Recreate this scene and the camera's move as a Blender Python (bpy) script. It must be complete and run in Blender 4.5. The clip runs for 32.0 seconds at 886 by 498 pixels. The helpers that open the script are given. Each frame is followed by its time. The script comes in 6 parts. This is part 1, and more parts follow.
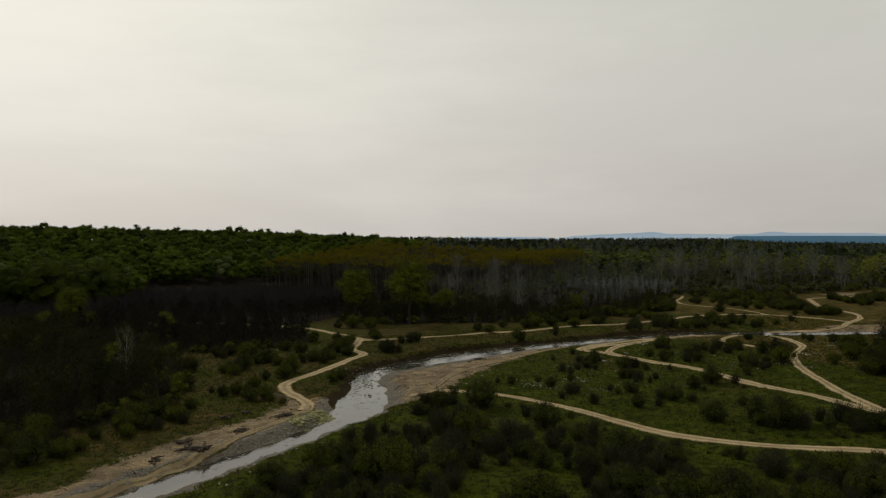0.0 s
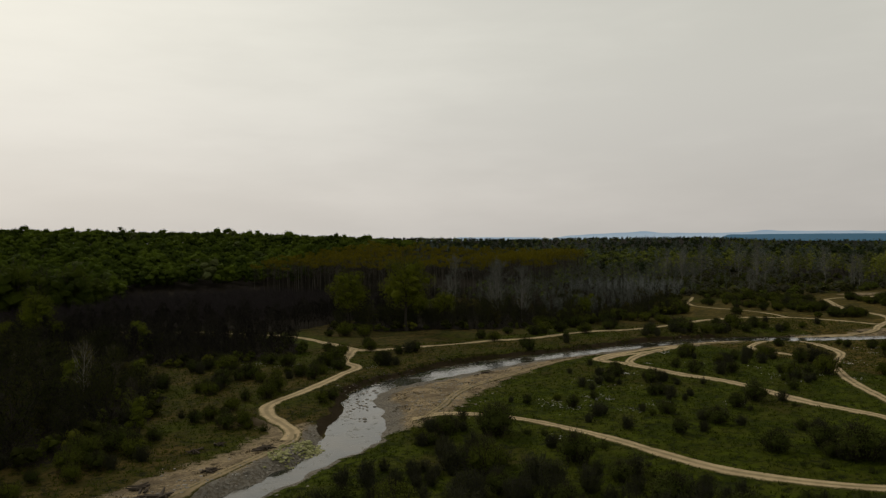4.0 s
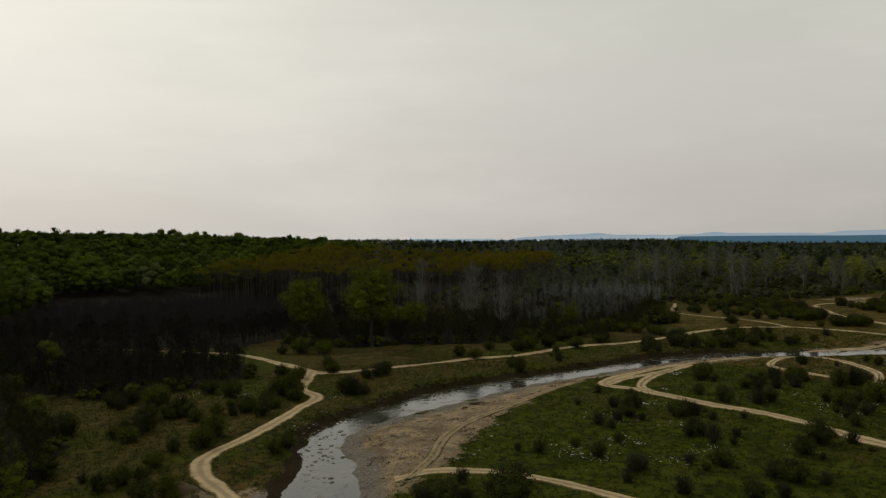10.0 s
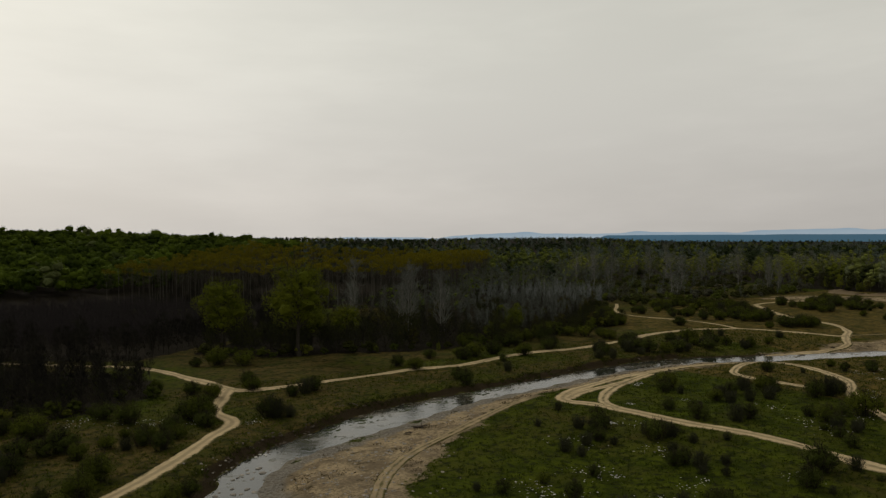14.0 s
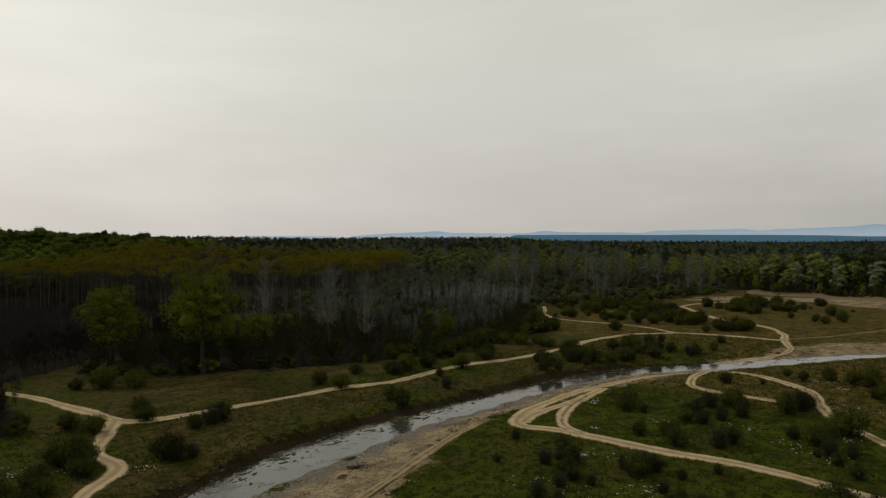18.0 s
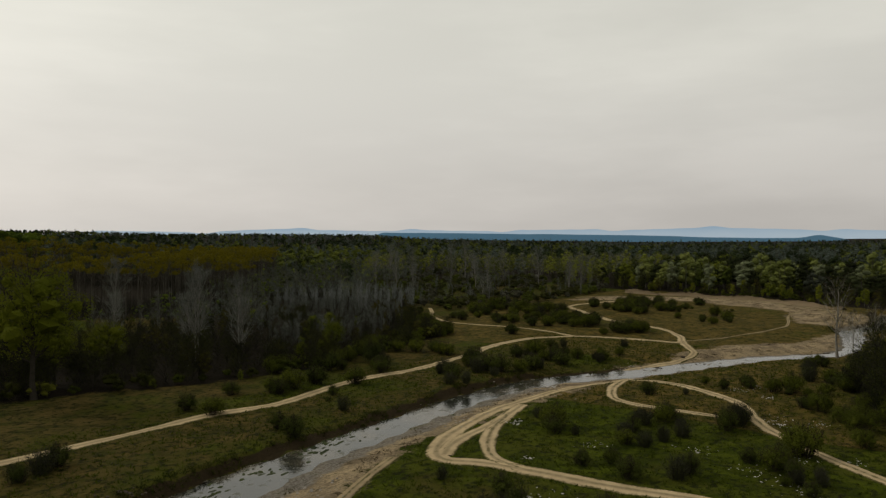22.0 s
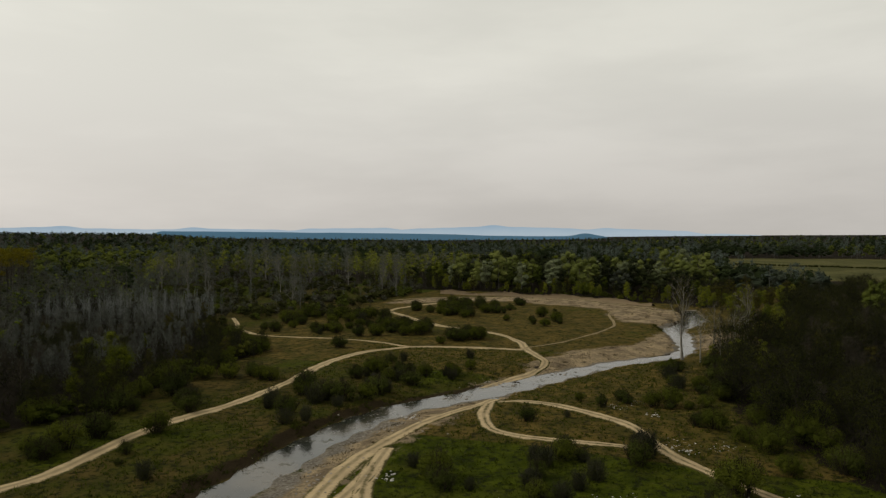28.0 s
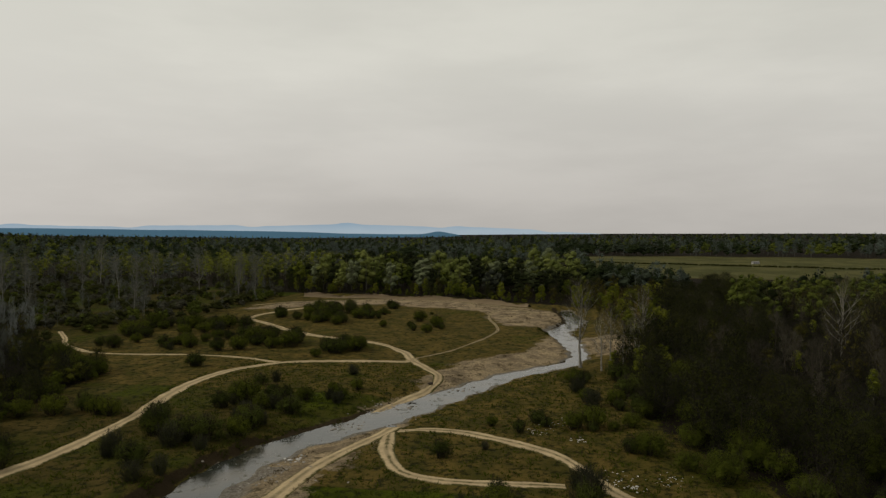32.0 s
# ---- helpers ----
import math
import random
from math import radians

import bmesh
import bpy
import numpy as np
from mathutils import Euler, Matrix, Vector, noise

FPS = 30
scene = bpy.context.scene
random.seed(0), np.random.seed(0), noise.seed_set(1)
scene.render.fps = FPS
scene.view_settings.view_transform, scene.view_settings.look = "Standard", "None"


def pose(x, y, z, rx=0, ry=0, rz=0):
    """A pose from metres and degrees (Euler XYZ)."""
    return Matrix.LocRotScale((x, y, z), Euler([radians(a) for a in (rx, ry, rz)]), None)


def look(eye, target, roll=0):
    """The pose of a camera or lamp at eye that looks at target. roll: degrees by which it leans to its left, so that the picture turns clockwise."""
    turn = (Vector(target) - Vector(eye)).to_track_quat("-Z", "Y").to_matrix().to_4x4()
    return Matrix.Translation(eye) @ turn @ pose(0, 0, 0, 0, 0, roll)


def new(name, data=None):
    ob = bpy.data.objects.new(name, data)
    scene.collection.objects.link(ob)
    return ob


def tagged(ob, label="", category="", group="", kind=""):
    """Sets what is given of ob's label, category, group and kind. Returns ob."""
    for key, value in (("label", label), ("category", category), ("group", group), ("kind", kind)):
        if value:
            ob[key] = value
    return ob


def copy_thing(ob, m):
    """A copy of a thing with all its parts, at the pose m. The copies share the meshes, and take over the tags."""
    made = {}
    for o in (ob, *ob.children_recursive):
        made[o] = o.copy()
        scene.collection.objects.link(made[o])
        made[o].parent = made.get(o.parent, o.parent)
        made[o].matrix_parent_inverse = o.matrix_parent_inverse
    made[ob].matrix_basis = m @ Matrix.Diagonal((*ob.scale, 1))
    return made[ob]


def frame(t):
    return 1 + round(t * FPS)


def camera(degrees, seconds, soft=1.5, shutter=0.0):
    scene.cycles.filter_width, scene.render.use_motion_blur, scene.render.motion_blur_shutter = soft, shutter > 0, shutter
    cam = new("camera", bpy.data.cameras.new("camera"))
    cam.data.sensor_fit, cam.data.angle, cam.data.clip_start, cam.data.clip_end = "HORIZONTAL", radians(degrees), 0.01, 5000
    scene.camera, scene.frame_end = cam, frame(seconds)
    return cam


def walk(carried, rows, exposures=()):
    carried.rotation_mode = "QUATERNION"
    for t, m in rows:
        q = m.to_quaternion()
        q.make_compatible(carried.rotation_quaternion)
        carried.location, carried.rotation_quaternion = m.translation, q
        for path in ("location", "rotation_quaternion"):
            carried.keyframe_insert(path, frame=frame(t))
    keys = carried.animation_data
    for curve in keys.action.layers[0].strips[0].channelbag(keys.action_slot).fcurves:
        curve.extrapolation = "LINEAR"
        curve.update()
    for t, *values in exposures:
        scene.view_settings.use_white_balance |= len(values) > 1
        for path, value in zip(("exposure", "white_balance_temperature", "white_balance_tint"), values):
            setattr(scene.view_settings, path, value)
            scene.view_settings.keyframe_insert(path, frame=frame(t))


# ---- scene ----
cam = camera(63.3, 32.0, soft=1.3)
PATH = [
    (0, (-5.809, -13.502, 29.005), (-5.004, -11.671, 28.979), -0.6),
    (1.5, (-3.806, -6.603, 28.879), (-2.994, -4.775, 28.855), -0.7),
    (3, (-1.674, -0.08, 28.724), (-0.855, 1.745, 28.7), -1.0),
    (6, (1.983, 12.821, 29.107), (2.819, 14.637, 29.084), -1.0),
    (7.5, (3.652, 19.821, 29.284), (4.503, 21.631, 29.262), -1.1),
    (8.5, (4.899, 24.849, 29.294), (5.78, 26.645, 29.271), -1.0),
    (9, (5.561, 27.233, 29.283), (6.46, 29.019, 29.262), -1.0),
    (10, (6.901, 31.614, 29.131), (7.84, 33.38, 29.109), -1.0),
    (11, (8.291, 35.768, 29.034), (9.281, 37.505, 29.01), -1.0),
    (12, (9.981, 39.811, 29.023), (11.007, 41.528, 28.998), -0.9),
    (13, (12.0, 44.136, 28.996), (13.065, 45.828, 28.968), -0.9),
    (14.5, (15.185, 50.54, 28.946), (16.312, 52.192, 28.916), -0.9),
    (16.5, (18.583, 59.675, 29.165), (19.803, 61.26, 29.13), -0.8),
    (17, (19.383, 61.939, 29.192), (20.629, 63.502, 29.157), -0.7),
    (18, (21.176, 66.355, 29.168), (22.483, 67.869, 29.133), -0.7),
    (19, (23.139, 70.908, 29.14), (24.509, 72.364, 29.103), -0.5),
    (20, (25.272, 75.687, 29.052), (26.709, 77.078, 29.012), -0.3),
    (21, (27.917, 80.436, 28.999), (29.421, 81.754, 28.957), -0.3),
    (22, (30.105, 84.693, 28.965), (31.669, 85.939, 28.921), -0.1),
    (23, (32.265, 88.438, 28.945), (33.887, 89.607, 28.901), -0.0),
    (24, (34.845, 92.192, 28.978), (36.519, 93.284, 28.932), -0.1),
    (25.5, (39.081, 97.986, 28.937), (40.833, 98.95, 28.89), -0.4),
    (27.5, (45.409, 105.38, 28.923), (47.247, 106.168, 28.874), -0.2),
    (28, (47.225, 107.113, 28.898), (49.082, 107.856, 28.849), -0.1),
    (29, (51.273, 110.472, 28.869), (53.165, 111.121, 28.818), -0.3),
    (30, (55.445, 113.75, 28.882), (57.368, 114.3, 28.828), -0.3),
    (31, (59.525, 116.679, 28.949), (61.473, 117.131, 28.895), -0.2),
    (32, (63.546, 119.352, 29.068), (65.514, 119.703, 29.013), 0.1),
]
walk(cam, [(t, look(e, g, r)) for t, e, g, r in PATH], exposures=[(0, -0.06), (11, -0.05), (18, 0.04), (24, 0.18), (29, 0.24), (31, 0.23), (32, 0.12)])

# ---- sky, sun ----
SUN_AZ, SUN_EL = radians(-12), radians(38)
SUN_DIR = Vector((math.sin(SUN_AZ) * math.cos(SUN_EL), math.cos(SUN_AZ) * math.cos(SUN_EL), math.sin(SUN_EL)))
world = bpy.data.worlds.new("hazy_sky")
scene.world = world
world.use_nodes = True


class Nodes:
    """Short hand for node trees."""

    def __init__(self, tree):
        self.t = tree
        tree.nodes.clear()

    def add(self, kind, _props=None, **inputs):
        n = self.t.nodes.new(kind)
        for k, v in (_props or {}).items():
            setattr(n, k, v)
        for k, v in inputs.items():
            key = int(k[1:]) if k[0] == "i" and k[1:].isdigit() else k.replace("_", " ")
            if isinstance(v, bpy.types.NodeSocket):
                self.t.links.new(v, n.inputs[key])
            else:
                n.inputs[key].default_value = v
        return n

    def math(self, op, a, b=0.0, clamp=False):
        return self.add("ShaderNodeMath", {"operation": op, "use_clamp": clamp}, i0=a, i1=b).outputs[0]

    def mix(self, f, a, b):
        n = self.t.nodes.new("ShaderNodeMix")
        n.data_type = "RGBA"
        for i, v in ((0, f), (6, a), (7, b)):
            if isinstance(v, bpy.types.NodeSocket):
                self.t.links.new(v, n.inputs[i])
            else:
                n.inputs[i].default_value = v if i == 0 else (*v, 1.0)
        return n.outputs[2]

    def ramp(self, f, lo, hi):
        n = self.t.nodes.new("ShaderNodeMapRange")
        n.interpolation_type = "SMOOTHSTEP"
        for i, v in ((0, f), (1, lo), (2, hi)):
            if isinstance(v, bpy.types.NodeSocket):
                self.t.links.new(v, n.inputs[i])
            else:
                n.inputs[i].default_value = v
        return n.outputs[0]

    def noise(self, vec, scale, detail=4.0, rough=0.6):
        return self.add("ShaderNodeTexNoise", None, Vector=vec, Scale=scale, Detail=detail, Roughness=rough).outputs[0]


n = Nodes(world.node_tree)
co = n.add("ShaderNodeTexCoord").outputs["Generated"]
dot = n.math("MAXIMUM", n.add("ShaderNodeVectorMath", {"operation": "DOT_PRODUCT"}, i0=co, i1=tuple(SUN_DIR)).outputs["Value"], 0.0)
glow = n.math("ADD", n.math("MULTIPLY", dot, 0.10), n.math("MULTIPLY", n.math("POWER", dot, 7.0), 0.27))
stretch = n.add("ShaderNodeMapping", None, Vector=co, Scale=(1.0, 1.0, 4.5)).outputs[0]
wisps = n.noise(stretch, 2.2, 5.0, 0.55)
veil = n.math("MULTIPLY", n.math("SUBTRACT", n.ramp(wisps, 0.35, 0.7), 0.5), 0.075)
elev = n.add("ShaderNodeSeparateXYZ", None, Vector=co).outputs[2]
level = n.math("ADD", n.math("ADD", glow, n.math("ADD", 0.555, n.math("MULTIPLY", n.ramp(elev, 0.0, 0.22), 0.055))), veil)
level = n.math("MULTIPLY", level, n.math("SUBTRACT", 1.0, n.math("MULTIPLY", n.math("MULTIPLY", n.ramp(elev, 0.20, 0.0), n.ramp(dot, 0.72, 0.05)), 0.13)))
tint = n.mix(n.ramp(elev, 0.0, 0.3), (1.0, 0.95, 0.885), (1.0, 0.975, 0.865))
cloud = n.add("ShaderNodeBackground", None, Color=tint, Strength=level).outputs[0]
sky = n.add("ShaderNodeTexSky", {"sky_type": "NISHITA", "sun_disc": False, "sun_elevation": SUN_EL, "sun_rotation": SUN_AZ, "dust_density": 4.0})
clear = n.add("ShaderNodeBackground", None, Color=sky.outputs[0], Strength=0.08).outputs[0]
both = n.add("ShaderNodeMixShader", None, i0=0.92, i1=clear, i2=cloud).outputs[0]
n.add("ShaderNodeOutputWorld", None, Surface=both)

sun = new("sun", bpy.data.lights.new("sun", "SUN"))
sun.data.energy, sun.data.angle, sun.data.color = 1.2, radians(15), (1.0, 0.93, 0.82)
sun.matrix_world = look(SUN_DIR * 100, (0, 0, 0))

# ---- materials ----


def material(name):
    m = bpy.data.materials.new(name)
    m.use_nodes = True
    return m, Nodes(m.node_tree)


def finish(n, colour, rough, bump=None, strength=0.4, dist=0.1, spec=0.3, translucent=0.0):
    b = n.add("ShaderNodeBsdfPrincipled", None, Base_Color=colour, Roughness=rough)
    b.inputs["Specular IOR Level"].default_value = spec
    normal = None
    if bump is not None:
        normal = n.add("ShaderNodeBump", None, Strength=strength, Distance=dist, Height=bump).outputs[0]
        n.t.links.new(normal, b.inputs["Normal"])
    out = b.outputs[0]
    if translucent:
        tr = n.add("ShaderNodeBsdfTranslucent", None, Color=colour).outputs[0]
        out = n.add("ShaderNodeMixShader", None, i0=translucent, i1=out, i2=tr).outputs[0]
    n.add("ShaderNodeOutputMaterial", None, Surface=out)


def place(n):
    return n.add("ShaderNodeNewGeometry").outputs["Position"]


def leaf_material(name, a, b, dry, patch=0.07, mixed=()):
    """Foliage: two greens in patches, some dry leaves; a little light comes through. mixed: further kinds of tree in a joined stand, each with its share."""
    m, n = material(name)
    p = place(n)
    isle = n.add("ShaderNodeNewGeometry").outputs["Random Per Island"]
    rnd = n.add("ShaderNodeObjectInfo").outputs["Random"]
    f = n.math("ADD", n.math("MULTIPLY", n.ramp(n.noise(p, patch, 3.0), 0.35, 0.65), 0.6), n.math("MULTIPLY", rnd, 0.4))
    # Random tone per tree; its dark end paints in shaded gaps between crowns.
    tone = n.add("ShaderNodeAttribute", {"attribute_name": "tree"}).outputs["Fac"]
    if mixed:
        f = n.math("ADD", n.math("MULTIPLY", f, 0.35), n.math("MULTIPLY", n.math("FRACT", n.math("MULTIPLY", tone, 7.3)), 0.75), True)
    col = n.mix(f, a, b)
    for share, lo, hi in mixed:
        col = n.mix(n.ramp(tone, share, share + 0.02), col, n.mix(f, lo, hi))
    col = n.mix(n.math("MULTIPLY", n.ramp(isle, 0.5, 1.0), 0.15), col, dry)
    finish(n, col, 0.85, translucent=0.3, spec=0.02)
    return m


def wood_material(name, a, b, marks=0.0, dark=(0.03, 0.025, 0.02)):
    """Bark or twigs: grain along the stem, darker marks on pale bark."""
    m, n = material(name)
    p = place(n)
    rnd = n.add("ShaderNodeObjectInfo").outputs["Random"]
    f = n.math("ADD", n.math("MULTIPLY", n.noise(p, 1.3), 0.7), n.math("MULTIPLY", rnd, 0.4))
    col = n.mix(n.ramp(f, 0.3, 0.8), a, b)
    flat = n.add("ShaderNodeMapping", None, Vector=p, Scale=(1.0, 1.0, 3.0)).outputs[0]
    grain = n.noise(flat, 5.0)
    col = n.mix(n.math("MULTIPLY", n.ramp(grain, 0.52, 0.62), marks), col, dark)
    finish(n, col, 0.95, grain, 0.3, 0.05, 0.03)
    return m


def stem_material(name):
    """Stems of a stand: most dark, some pale."""
    m, n = material(name)
    isle = n.add("ShaderNodeNewGeometry").outputs["Random Per Island"]
    fine = n.noise(place(n), 1.5, 4.0)
    col = n.mix(n.ramp(isle, 0.3, 1.0), (0.030, 0.027, 0.020), (0.120, 0.112, 0.088))
    finish(n, n.mix(n.math("MULTIPLY", fine, 0.5), col, (0.015, 0.012, 0.009)), 0.95, fine, 0.3, 0.05, 0.03)
    return m


LEAF_OAK = leaf_material("oak_leaves", (0.016, 0.027, 0.004), (0.050, 0.064, 0.006), (0.03, 0.03, 0.007), 0.05)
LEAF_SMOKE = leaf_material("sooty_buds", (0.0199, 0.0229, 0.0085), (0.0421, 0.0459, 0.0136), (0.0306, 0.0298, 0.0119))
LEAF_WILLOW = leaf_material("willow_leaves", (0.064, 0.080, 0.006), (0.092, 0.102, 0.008), (0.075, 0.066, 0.010))
LEAF_FRESH = leaf_material("fresh_leaves", (0.054, 0.070, 0.008), (0.098, 0.110, 0.011), (0.07, 0.06, 0.014))
LEAF_OLIVE = leaf_material("olive_leaves", (0.034, 0.035, 0.008), (0.062, 0.056, 0.010), (0.055, 0.04, 0.014))
LEAF_POPLAR = leaf_material("poplar_buds", (0.0822, 0.0696, 0.00504), (0.121, 0.104, 0.0072), (0.0655, 0.0539, 0.0072), 0.02)
# Wide spread from dark to light green: shade between rounded crowns, put into colour.
LEAF_HILL = leaf_material("hill_leaves", (0.0108, 0.0205, 0.00324), (0.067, 0.0929, 0.00864), (0.0346, 0.0389, 0.00756), 0.04, ((0.975, (0.0756, 0.0918, 0.0324), (0.108, 0.119, 0.0432)),))
LEAF_SHRUB = leaf_material("shrub_leaves", (0.028, 0.0361, 0.00789), (0.056, 0.0674, 0.0124), (0.0509, 0.0502, 0.0157))
LEAF_GREEN = leaf_material("green_shrub_leaves", (0.0381, 0.0477, 0.00662), (0.0762, 0.0874, 0.00994), (0.057, 0.053, 0.0132))
# Darker copy of the shrub leaf colour for understorey, sedge and hedge.
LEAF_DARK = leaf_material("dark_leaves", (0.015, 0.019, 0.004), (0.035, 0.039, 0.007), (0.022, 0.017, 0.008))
LEAF_PALE = leaf_material("pale_leaves", (0.0827, 0.0997, 0.0254), (0.156, 0.173, 0.0447), (0.117, 0.112, 0.0389), 0.07, ((0.7, (0.0972, 0.112, 0.0584), (0.146, 0.165, 0.0875)),))
EDGE_MIXED = leaf_material("wood_edge_leaves", (0.017, 0.0204, 0.00425), (0.0357, 0.0391, 0.0068), (0.034, 0.0289, 0.0102), 0.07, ((0.45, (0.034, 0.0442, 0.00595), (0.0578, 0.068, 0.0085)), (0.85, (0.0595, 0.0663, 0.0085), (0.085, 0.0892, 0.0119))))
EDGE_DARK = leaf_material("scrub_leaves", (0.0192, 0.0228, 0.0072), (0.0408, 0.0444, 0.0108), (0.036, 0.0312, 0.0144), 0.07, ((0.45, (0.0408, 0.0408, 0.0264), (0.066, 0.0648, 0.0432)), (0.75, (0.0408, 0.0528, 0.0084), (0.066, 0.0792, 0.012))))
LEAF_ASPEN = leaf_material("aspen_leaves", (0.10, 0.10, 0.014), (0.15, 0.14, 0.02), (0.12, 0.10, 0.03))
LEAF_YELLOW = leaf_material("yellow_green_leaves", (0.0911, 0.107, 0.0108), (0.158, 0.166, 0.0156), (0.124, 0.115, 0.024))
# Far woods: a cool cast of distance haze is put into this leaf colour.
FAR_OLIVE = leaf_material("far_hazed_olive_leaves", (0.00768, 0.0125, 0.00594), (0.0282, 0.0385, 0.0139), (0.0171, 0.0187, 0.00792), 0.05, ((0.80, (0.0299, 0.0379, 0.0248), (0.0513, 0.0634, 0.0421)),))
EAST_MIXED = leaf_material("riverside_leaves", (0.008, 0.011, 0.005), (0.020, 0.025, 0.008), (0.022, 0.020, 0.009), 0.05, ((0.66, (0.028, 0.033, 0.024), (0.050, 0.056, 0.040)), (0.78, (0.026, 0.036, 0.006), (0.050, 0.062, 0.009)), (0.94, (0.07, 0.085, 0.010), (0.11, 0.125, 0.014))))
NORTH_MIXED = leaf_material("leafing_wood_leaves", (0.042, 0.051, 0.015), (0.0825, 0.093, 0.0225), (0.075, 0.0675, 0.027), 0.05, ((0.4, (0.105, 0.12, 0.018), (0.173, 0.186, 0.027)), (0.8, (0.072, 0.078, 0.06), (0.117, 0.126, 0.096))))
MIDDLE_MIXED = leaf_material("bank_wood_leaves", (0.016, 0.0202, 0.00949), (0.0447, 0.0517, 0.0225), (0.0426, 0.038, 0.0165), 0.05, ((0.4, (0.0533, 0.0645, 0.0498), (0.0939, 0.111, 0.0829)), (0.72, (0.0447, 0.0632, 0.0107), (0.0832, 0.109, 0.0142)), (0.90, (0.107, 0.137, 0.0178), (0.16, 0.192, 0.026))))
# Grey buds and fresh leaves, their colours also shifted towards distance haze.
FAR_GREY = leaf_material("far_hazed_grey_buds", (0.0331, 0.0436, 0.0359), (0.0919, 0.114, 0.0924), (0.0456, 0.0524, 0.0411), 0.05, ((0.85, (0.0103, 0.0158, 0.00855), (0.022, 0.0305, 0.0129)),))
FAR_FRESH = leaf_material("far_hazed_fresh_leaves", (0.0418, 0.0546, 0.0111), (0.111, 0.128, 0.0222), (0.0653, 0.0647, 0.0139), 0.05, ((0.8, (0.0131, 0.018, 0.00554), (0.0262, 0.0323, 0.00833)),))
BARK_DARK = wood_material("dark_bark", (0.020, 0.018, 0.013), (0.036, 0.032, 0.024), 0.5)
BARK_PALE = wood_material("pale_bark", (0.15, 0.14, 0.115), (0.25, 0.235, 0.20), 0.8)
BARK_BROWN = wood_material("brown_bark", (0.042, 0.035, 0.025), (0.085, 0.072, 0.052), 0.5)
BARK_WHITE = wood_material("white_bark", (0.11, 0.105, 0.088), (0.18, 0.172, 0.148), 0.7)
BARK_GREY = wood_material("grey_bark", (0.060, 0.056, 0.043), (0.11, 0.104, 0.084), 0.5)
BARK_STAND = stem_material("plantation_stems")
TWIG_BROWN = wood_material("brown_twigs", (0.018, 0.016, 0.010), (0.035, 0.031, 0.018))
TWIG_GREY = wood_material("grey_twigs", (0.0596, 0.0629, 0.0528), (0.11, 0.116, 0.0984))
TWIG_MID = wood_material("bank_wood_twigs", (0.0385, 0.0385, 0.0315), (0.0875, 0.0875, 0.0735))
TWIG_SILVER = wood_material("silver_twigs", (0.0863, 0.0934, 0.0875), (0.15, 0.16, 0.147))
# Dark twigs, deepened to near black: thicket shade is put into the colour.
TWIG_DARK = wood_material("shaded_dark_twigs", (0.009, 0.0085, 0.0065), (0.019, 0.0175, 0.013))
TWIG_SMOKE = wood_material("sooty_twigs", (0.0198, 0.0196, 0.013), (0.0396, 0.0392, 0.026))
TWIG_HAZE = wood_material("thicket_twigs", (0.017, 0.0145, 0.014), (0.034, 0.0289, 0.0281))
TWIG_ASH = wood_material("ash_brown_twigs", (0.032, 0.029, 0.020), (0.066, 0.060, 0.042))


